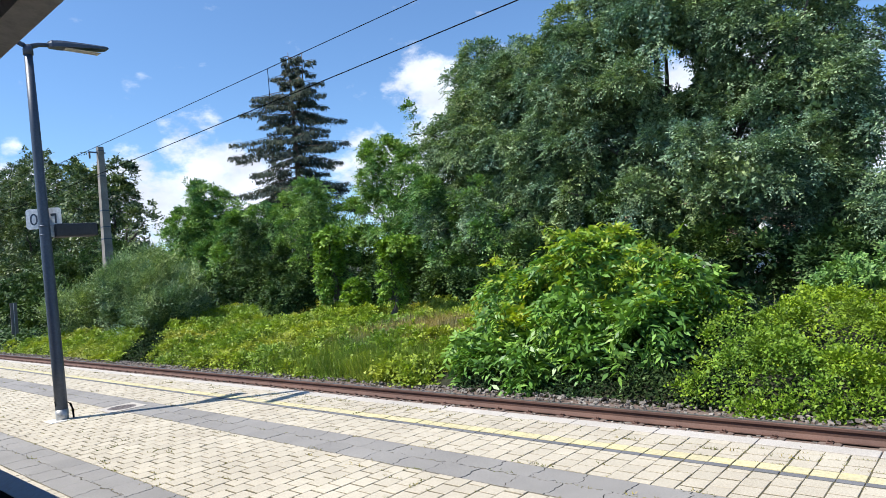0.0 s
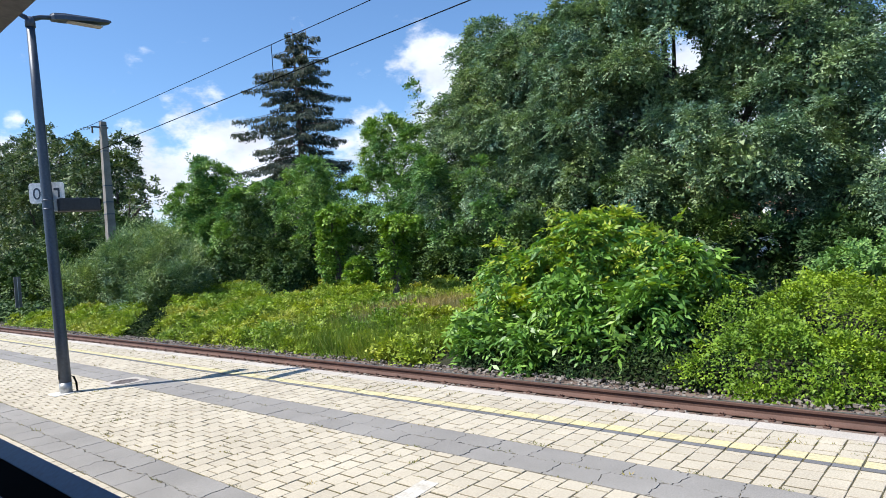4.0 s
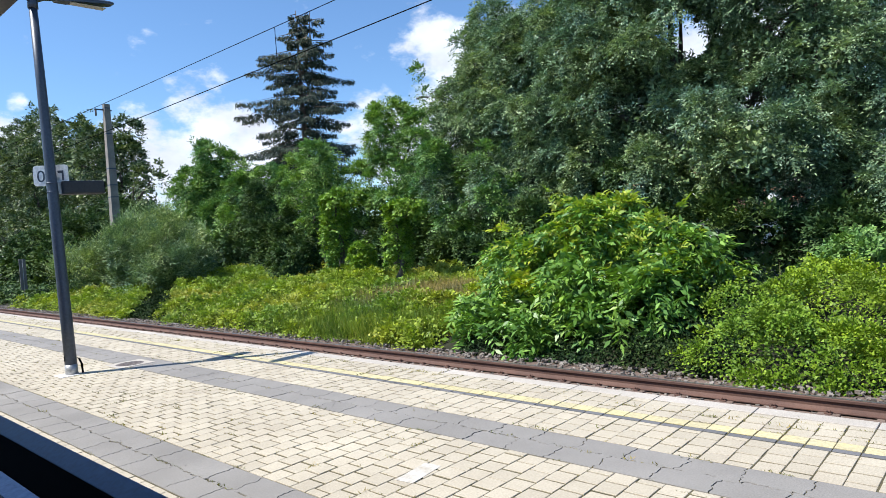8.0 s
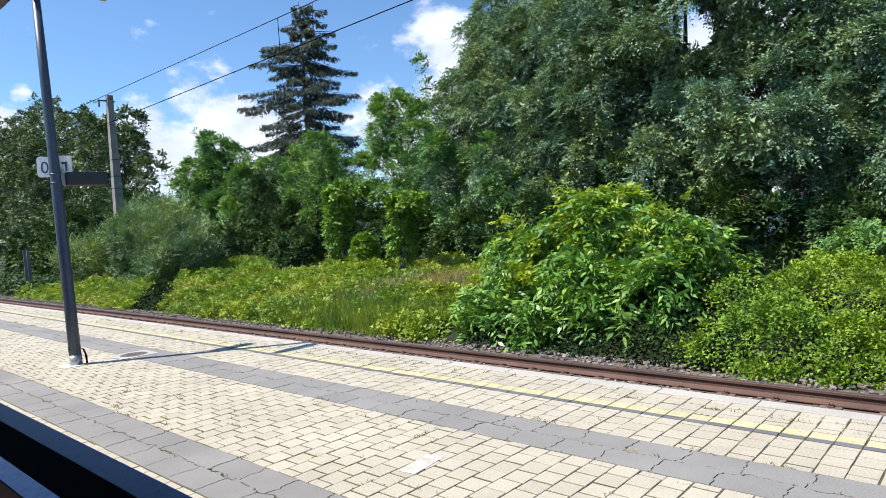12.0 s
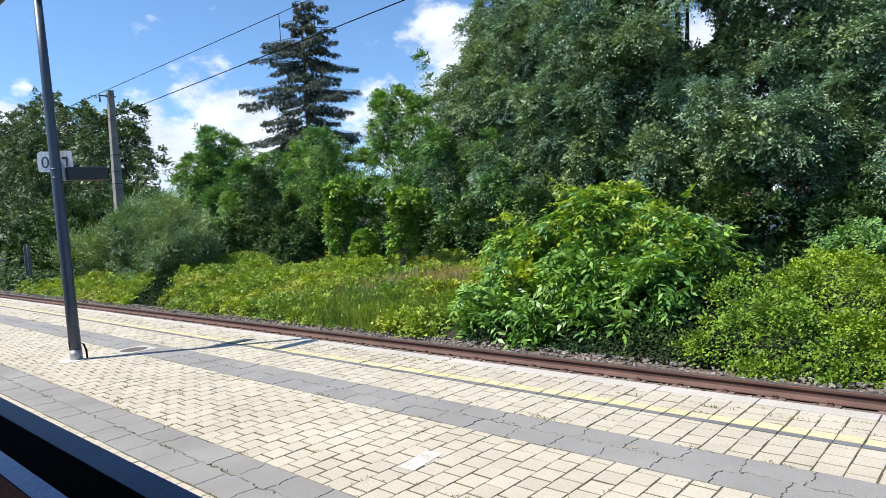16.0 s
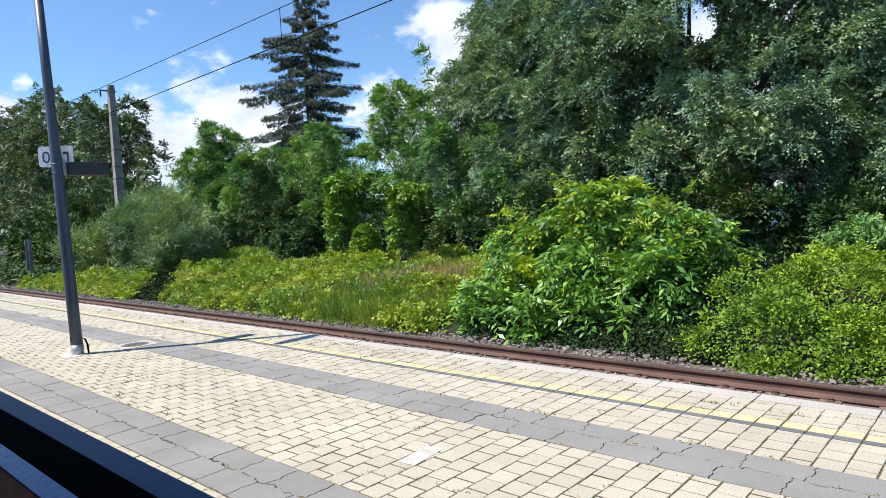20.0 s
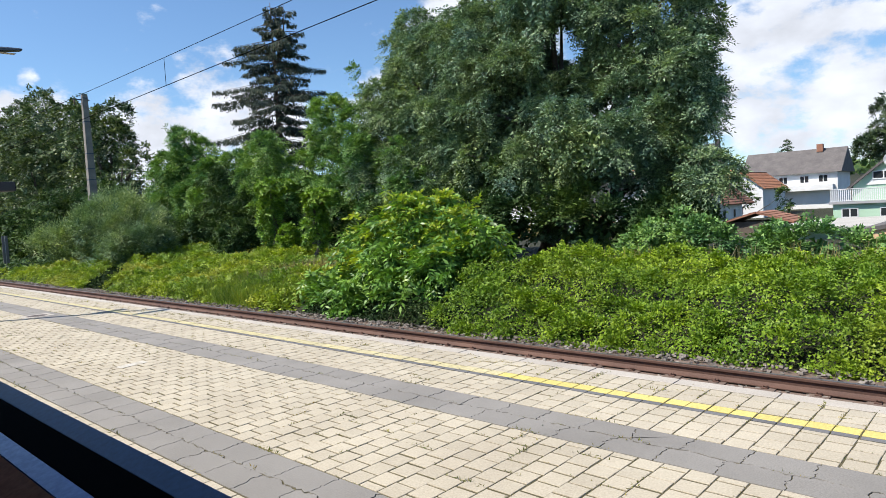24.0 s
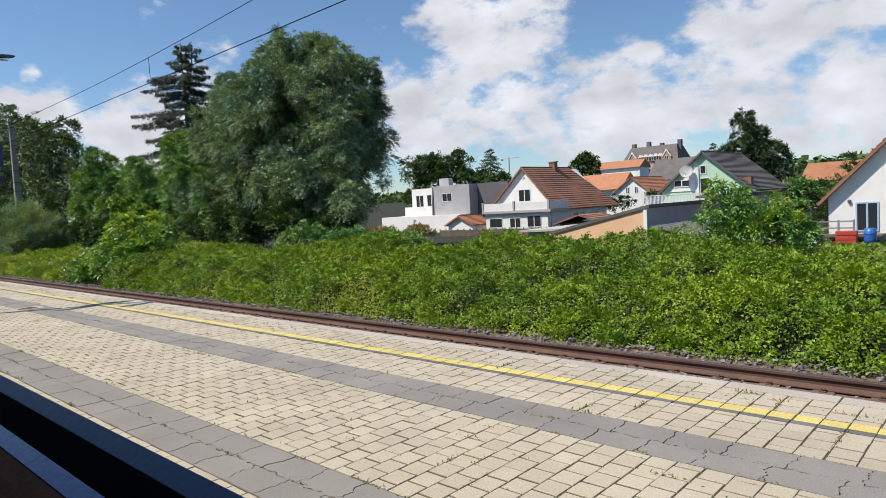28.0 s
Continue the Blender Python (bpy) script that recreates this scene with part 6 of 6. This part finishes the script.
pane_window(k, -6.6, -5.6, -1.7, -1.0, 46.0, bars=0)
k = thing("shed", (0, 0, 0), "dark roofed timber shed behind the gardens", "shed")
part("wall", boxm(-17, -11.5, 66.0, 70.5, -2.6, -0.9), M_WOODDARK, k)
roof_slope(k, -17.6, -1.1, -14.2, -0.1, 65.5, 71.0, M_TILE, 6)
roof_slope(k, -10.9, -1.1, -14.2, -0.1, 65.5, 71.0, M_TILE, 6)

# white house at the east end
v = gable_house("house", "white gabled house with a brown roof edge and blue-framed door", 15.4, 25.0, 46.0, 57.0, -1.75, 1.05, 1.05, 20.2, 5.9, M_PLASTER, M_TILE, 0.45, 18)
pane_window(v, 16.85, 18.05, -1.05, 0.72, 46.0, M_BLUEFRAME)
part("balcony_slab", boxm(18.6, 22.0, 44.9, 46.05, 0.75, 0.92), M_GREYPLASTER, v)
rail_panel(v, 18.6, 22.0, 45.0, 0.92, 1.95, 0.14)
part("lamp", boxm(16.45, 16.62, 45.85, 46.0, 0.72, 0.9, 0.03), M_DARKPLASTER, v)
dish(19.0, 45.6, 3.75, 0.55, -20, 20)
d = thing("deck", (0, 0, 0), "small timber deck with a grey rail by the house", "deck")
part("boards", boxm(14.6, 18.4, 44.6, 45.95, -1.30, -1.18), M_WOODDARK, d)
for x in (14.7, 16.2, 17.0):
    part("post", boxm(x - 0.05, x + 0.05, 44.65, 44.75, -1.8, -0.25), M_STEEL, d)
for z in (-0.35, -0.75):
    part("rail", boxm(14.65, 17.05, 44.66, 44.74, z - 0.04, z + 0.04), M_STEEL, d)
b = thing("barrel", (18.0, 43.6, -1.62), "blue plastic rain barrel on the lawn", "barrel")
part("body", tube(bmesh.new(), [(0, 0, 0), (0, 0, 0.25), (0, 0, 0.6), (0, 0, 0.9)], [0.29, 0.32, 0.32, 0.29], 20), M_BLUEBARREL, b)
part("hoop", tube(bmesh.new(), [(0, 0, 0.58), (0, 0, 0.64)], 0.335, 20), M_BLUEBARREL, b)
b = thing("crate_stack", (16.9, 43.4, -1.62), "red plastic crates stacked on the lawn", "crate")
for i in range(3):
    part("crate", boxm(-0.55, 0.5, -0.3, 0.3, i * 0.27, i * 0.27 + 0.24, 0.02), M_RED, b)
b = thing("tub", (15.2, 42.2, -1.6), "white plastic tub with a blue cover", "tub")
part("body", boxm(-0.6, 0.5, -0.4, 0.4, 0.0, 0.75, 0.05), M_PLASTER, b)
part("cover", boxm(-0.4, 0.3, -0.3, 0.3, 0.75, 0.95, 0.08), M_BLUEBARREL, b)
b = thing("log_pile", (13.9, 41.0, -1.6), "pale sawn tree stump on the lawn", "stump")
part("stump", tube(bmesh.new(), [(0, 0, 0), (0, 0, 0.7)], [0.55, 0.48], 14), stone_mat("sawn_wood", (0.42, 0.33, 0.2), (0.55, 0.45, 0.3), 0.9, 20, 2.0, 0.0), b)

# modern flat-roofed house
m = thing("house", (0, 0, 0), "modern white flat-roofed house with a dark grey wing", "house")
part("upper_storey", boxm(-51.0, -42.8, 80.0, 90.0, 0.4, 5.25), M_GREYPLASTER, m)
part("loggia", boxm(-57.5, -51.0, 81.5, 90.0, 0.4, 5.1), M_PLASTER, m)
part("terrace", boxm(-57.5, -51.0, 79.6, 81.6, 0.4, 2.0), M_PLASTER, m)
part("lower_storey", boxm(-62, -43.5, 78.0, 88.0, -2.6, 0.4), M_PLASTER, m)
part("dark_wing", boxm(-42.75, -36.5, 82.0, 92.0, -2.6, 5.25), M_DARKPLASTER, m)
pane_window(m, -48.8, -46.6, 2.6, 4.0, 80.0)
pane_window(m, -56.5, -54.6, 1.9, 4.0, 81.5)
pane_window(m, -53.8, -51.6, 1.9, 4.0, 81.5)
part("downpipe", tube(bmesh.new(), [(-50.9, 79.92, 0.3), (-50.9, 79.92, 5.0)], 0.1, 8), M_DARKPLASTER, m)
part("chimney", boxm(-53.0, -50.8, 84, 85, 5.25, 6.7), M_GREYPLASTER, m)
r = gable_house("garden_house", "small garden house with an orange tiled roof", -38.6, -34.0, 70.0, 74.0, -2.6, -0.9, -0.9, -36.3, 0.2, M_PLASTER, M_TILERED, 0.4, 8)

# houses further back
r = gable_house("house", "white house with an orange tiled roof behind the gardens", -33.0, -26.6, 110, 122, -2.4, 2.6, 2.6, -29.7, 5.0, M_PLASTER, M_TILERED, 0.4, 10)
pane_window(r, -30.9, -30.2, 2.2, 3.4, 110)
pane_window(r, -29.2, -28.5, 2.2, 3.4, 110)
r = thing("house", (0, 0, 0), "long house with an orange tiled roof", "house")
part("wall", boxm(-44, -32.8, 112, 119, -2.4, 3.4), M_PLASTER, r)
part("roof", prism([(111.3, 3.2), (115.5, 6.3), (119.7, 3.2)], "x", -44.5, -32.6), M_TILERED, r)
r = thing("house", (0, 0, 0), "pale house with a wide grey roof and dormer windows", "house")
part("wall", boxm(-36, -20.5, 131, 141, -2.0, 4.9), M_PLASTER, r)
part("roof", prism([(130.4, 4.7), (136, 9.2), (141.6, 4.7)], "x", -36.8, -19.8), M_SLATE, r)
part("balcony", boxm(-36, -21, 129.6, 131, 1.6, 2.6), M_PLASTER, r)
for x in (-33.5, -30, -26.5, -23.5):
    pane_window(r, x, x + 1.5, 3.0, 4.3, 131)
part("chimney", boxm(-24.6, -23.6, 135, 136, 8.6, 10.0), M_TILE, r)
r = thing("house", (0, 0, 0), "house with an orange tiled roof beside the pine", "house")
part("wall", boxm(-4.5, 8.0, 121, 130, -2.0, 2.6), M_PLASTER, r)
part("roof", prism([(120.2, 2.5), (126, 5.6), (131.5, 2.5)], "x", -4.9, 9.0), M_TILERED, r)
pane_window(r, -1.0, 0.2, 0.6, 2.0, 121)
# villa on the rise
r = thing("villa", (-3.0, 0, 0), "large ornate villa with a grey mansard roof and gabled dormers", "house")
part("wall", boxm(-132, -103.5, 312, 328, 2, 18.2), stone_mat("cream_plaster", (0.50, 0.37, 0.28), (0.60, 0.46, 0.36), 0.9, 10.0, 0.2, 0.0), r)
bm = bmesh.new()
box(bm, -132.6, -102.9, 311.4, 328.6, 18.2, 26.0)
for q in bm.verts:
    if q.co.z > 20:
        q.co.x = -117.5 + (q.co.x + 117.5) * 0.82
        q.co.y = 320 + (q.co.y - 320) * 0.35
part("mansard_roof", bm, M_SLATE, r)
for x in (-126.5, -108.5):
    q = part("gable_dormer", prism([(x - 2.2, 14.5), (x + 2.2, 14.5), (x + 2.2, 20.0), (x, 23.2), (x - 2.2, 20.0)], "y", 311.2, 315), M_OCHRE, r)
    part("gable_trim", prism([(x - 2.5, 19.8), (x - 2.1, 19.8), (x, 22.8), (x + 2.1, 19.8), (x + 2.5, 19.8), (x, 23.7)], "y", 310.9, 311.3), M_PLASTER, q, "pale gable edging")
    for z in (15.0, 17.2):
        part("trim_band", boxm(x - 2.25, x + 2.25, 311.0, 311.2, z, z + 0.3), M_PLASTER, q, "pale stone band")
    pane_window(q, x - 0.8, x + 0.8, 18.0, 20.2, 311.2)
for i in range(5):
    x = -122.5 + i * 2.6
    q = part("dormer", boxm(x - 0.9, x + 0.9, 311.6, 315, 18.3, 20.6), M_OCHRE, r)
    part("dormer_gable", prism([(x - 1.2, 20.5), (x + 1.2, 20.5), (x, 21.9)], "y", 311.5, 314), M_PLASTER, q, "pale pointed gable")
    part("window", boxm(x - 0.5, x + 0.5, 311.5, 311.6, 18.7, 20.2), M_GLASS, q)
for i in range(9):
    for z in (8.5, 12.5, 15.2):
        x = -130.5 + i * 3.1
        part("window", boxm(x - 0.6, x + 0.6, 311.9, 312.0, z, z + 1.9), M_GLASS, r)
for x, z in ((-129, 28.0), (-121, 28.5), (-104.8, 28.0), (-114, 27.2)):
    part("chimney", boxm(x - 0.9, x + 0.9, 318, 320, 23, z), M_SLATE, r)
r = thing("house", (0, 0, 0), "long pink-roofed row of houses on the rise", "house")
part("wall", boxm(-140, -113, 285, 295, 2, 15.0), M_PLASTER, r)
part("roof", prism([(284, 14.8), (290, 18.6), (296, 14.8)], "x", -140.5, -112.5), M_TILERED, r)

# garden fence beyond the bank
f = thing("fence", (0, 0, 0), "dark wooden garden fence behind the bank", "fence")
for i in range(24):
    x = -31.0 + i * 1.0
    part("post", boxm(x - 0.05, x + 0.05, 60.0, 60.1, -2.6, -1.0), M_WOODDARK, f)
    part("board", boxm(x + 0.05, x + 0.95, 60.02, 60.06, -2.4, -1.15), M_WOODDARK, f)

cover("lawn", 26000, 8, 34, 27.0, 47.0, 0.22, L_GRASS, "mown lawn in front of the white house", None, 38, 0.12)

# ---- trees behind the houses ----
FAR = (0.9, 5, 0.6, 0.38, 0.3)
tree("broad_tree", (-96, 130, -1.5), [(-104, 131, 11, 8.5, 5, 6.5), (-93, 130, 11, 7.5, 5, 5.8), (-84, 130, 8, 6, 4.5, 5.4), (-96, 129, 5, 12, 4, 5), (-76, 129, 5, 6, 4, 4.5)], (0.8, 1.6), FAR, (L_DARK, M_BARK), "group of green broad-leaved trees behind the flat-roofed house", trunk_r=0.4, stems=3, limbs=12, seed=61, core=4000, fine=True, split=(60, 1.2, 2.4))
spruce("spruce_tree", (-81, 134, -1.5), 18.0, 4.2, 62, "slender dark spruce behind the houses", L_PINE, 7)
tree("round_tree", (-62.5, 150, 0), [(-62.5, 150, 9, 3.8, 3.6, 4.0)], (1.0, 1.8), FAR, (L_DARK, M_BARK), "round dark tree behind the roofs", trunk_r=0.3, seed=63, core=600)
spruce("cypress_tree", (-42.6, 185, 3), 12.6, 2.6, 64, "narrow dark conifer on the rise", L_PINE, 6)
PINE = (0.5, 7, 0.40, 0.13, 0.0)
tree("pine_tree", (-9.6, 110, -2.2), [(-10.0, 110, 11.8, 1.9, 1.9, 2.3), (-9.4, 110, 9.0, 3.2, 2.8, 2.6), (-7.0, 110, 6.2, 3.4, 2.8, 2.8), (-11.6, 110, 6.8, 2.6, 2.6, 2.6), (-6.0, 110, 3.6, 3.0, 2.6, 2.2)], (0.5, 1.1), PINE, (L_PINE, M_BARK), "big dark pine tree behind the green house", trunk_r=0.4, limbs=14, seed=65, core=3000, lai=0.9)
tree("broad_tree", (6, 95, -2.2), [(2.0, 92, 0.6, 2.6, 2.2, 2.2), (8.0, 88, -0.4, 3.4, 2.2, 2.0), (13.5, 80, -0.6, 3.0, 2.4, 2.0)], (0.7, 1.4), (0.6, 5, 0.36, 0.2, 0.3), (L_FRESH, M_BARK), "row of green garden trees", trunk_r=0.15, stems=3, seed=66, core=1200)
tree("broad_tree", (-27, 100, -2.4), [(-25.5, 100, 0.6, 1.5, 1.3, 1.6), (-31, 104, 0.2, 1.5, 1.3, 1.4), (-20.5, 98, 0.4, 0.9, 0.9, 1.9)], (0.5, 1.1), (0.5, 5, 0.3, 0.2, 0.3), (L_DARK, M_BARK), "dark garden shrubs between the houses", "shrub", 0.1, 3, 6, 67, core=800)
tree("elder_tree", (14.5, 58, -2.0), [(14.2, 58, 1.6, 1.8, 1.6, 2.2), (16.0, 58.5, 0.2, 1.7, 1.5, 1.8), (12.6, 57, 0.0, 1.6, 1.5, 1.9)], (0.35, 0.7), (0.4, 7, 0.2, 0.1, 0.4), (L_DARK, M_BARK), "dark elder tree in the garden of the white house", trunk_r=0.14, stems=2, limbs=8, seed=69, core=2000, fine=True, split=(34, 0.45, 0.85))
tree("shrub", (-39, 63, -2.4), [(-36.5, 62, -1.6, 2.4, 1.2, 1.1), (-45, 62, -1.8, 3.8, 1.3, 1.0)], (0.4, 0.8), (0.4, 5, 0.24, 0.14, 0.3), (L_DRY, M_BARK), "reddish-brown dry garden hedge", "shrub", 0.08, 3, 6, 68, core=500)


def far_woods():
    rnd = np.random.default_rng(71)
    n = 26000
    x, y = rnd.uniform(-900, 420, n), rnd.uniform(380, 900, n)
    c = np.stack([x, y, ground_z(x, y) + rnd.uniform(0.5, 9.0, n) ** 1.0], 1)
    face = rnd.normal(0, 1, (n, 3)) + np.array([0, -0.5, 0.8])
    s = rnd.uniform(2.0, 5.5, n)
    me = quads_mesh("far_woods", leaves(c, rnd.normal(0, 1, (n, 3)), face, s, s * 0.8, 0.1))
    me.materials.append(L_DARK)
    tagged(new("far_woods", me), "distant wooded hills behind the town", "woods", kind="stuff")


far_woods()


def crane():
    """A far tower crane over the roofs."""
    t = thing("tower_crane", CRANE, "thin pale tower crane far behind the town", "crane")
    part("tower", boxm(-0.5, 0.5, -0.5, 0.5, -25, 2.0), M_SHEET, t)
    jib = boxm(-11.0, 16.0, -0.4, 0.4, 0.0, 0.7)
    part("jib", jib, M_SHEET, t)
    part("counterweight", boxm(-10.8, -8.5, -0.8, 0.8, -1.6, 0.0), M_SLATE, t)


CRANE = (-424.0, 600.0, 51.0)
crane()

# ---- paving, last ----
PICK = (7.2, 10.2)


def build_paving():
    rnd = np.random.default_rng(51)
    cells = paver_cells()
    mats = {"c": M_PAVER, "d": M_BAND, "y": M_YELLOW, "w": M_WORNYELLOW}
    names = {"c": "paver", "d": "dark_paver", "y": "yellow_paver", "w": "faded_paver"}
    for kind in "cdyw":
        rest = [q for q in cells if q[4] == kind]
        own = [q for q in rest if PICK[0] < q[0] < PICK[1] and q[2] > 2.8][:300]
        chosen = set(own)
        rest = [q for q in rest if q not in chosen]
        me = block_mesh(rest, rnd, names[kind] + "s")
        ob = part(names[kind] + "s", me, mats[kind], platform)
        tagged(ob, kind="stuff")
        shared = {}
        for x0, x1, y0, y1, _ in own:
            key = round(y1 - y0, 3)
            if key not in shared:
                w, d = x1 - x0, y1 - y0
                m = block_mesh([(-w / 2, w / 2, -d / 2, d / 2)], rnd, names[kind])
                m.materials.append(mats[kind])
                shared[key] = m
            ob = part(names[kind], shared[key], None, platform)
            ob.location = ((x0 + x1) / 2, (y0 + y1) / 2, rnd.uniform(-0.001, 0.001))
    for y0, y1 in ((2.285, 2.885), (4.47, 5.06)):
        cells = slab_rows(y0, y1)
        own = [q for q in cells if 0.0 < q[0] < 14.0]
        rest = [q for q in cells if not 0.0 < q[0] < 14.0]
        ob = part("slabs", slab_mesh(rest, rnd, "slabs", (y0 + y1) / 2), M_SLAB, platform)
        tagged(ob, kind="stuff")
        for q in own:
            part("slab", slab_mesh([q], rnd, "slab", (y0 + y1) / 2), M_SLAB, platform)
    edge = mesh_of("edge_stone", boxm(-0.495, 0.495, -0.1, 0.1, -0.14, 0.0, 0.01))
    edge.materials.append(M_EDGE)
    for i in range(-70, 47):
        ob = part("edge_stone", edge, None, platform)
        ob.location = (i + 0.5, 6.60, rnd.normal(0, 0.0015))


build_paving()
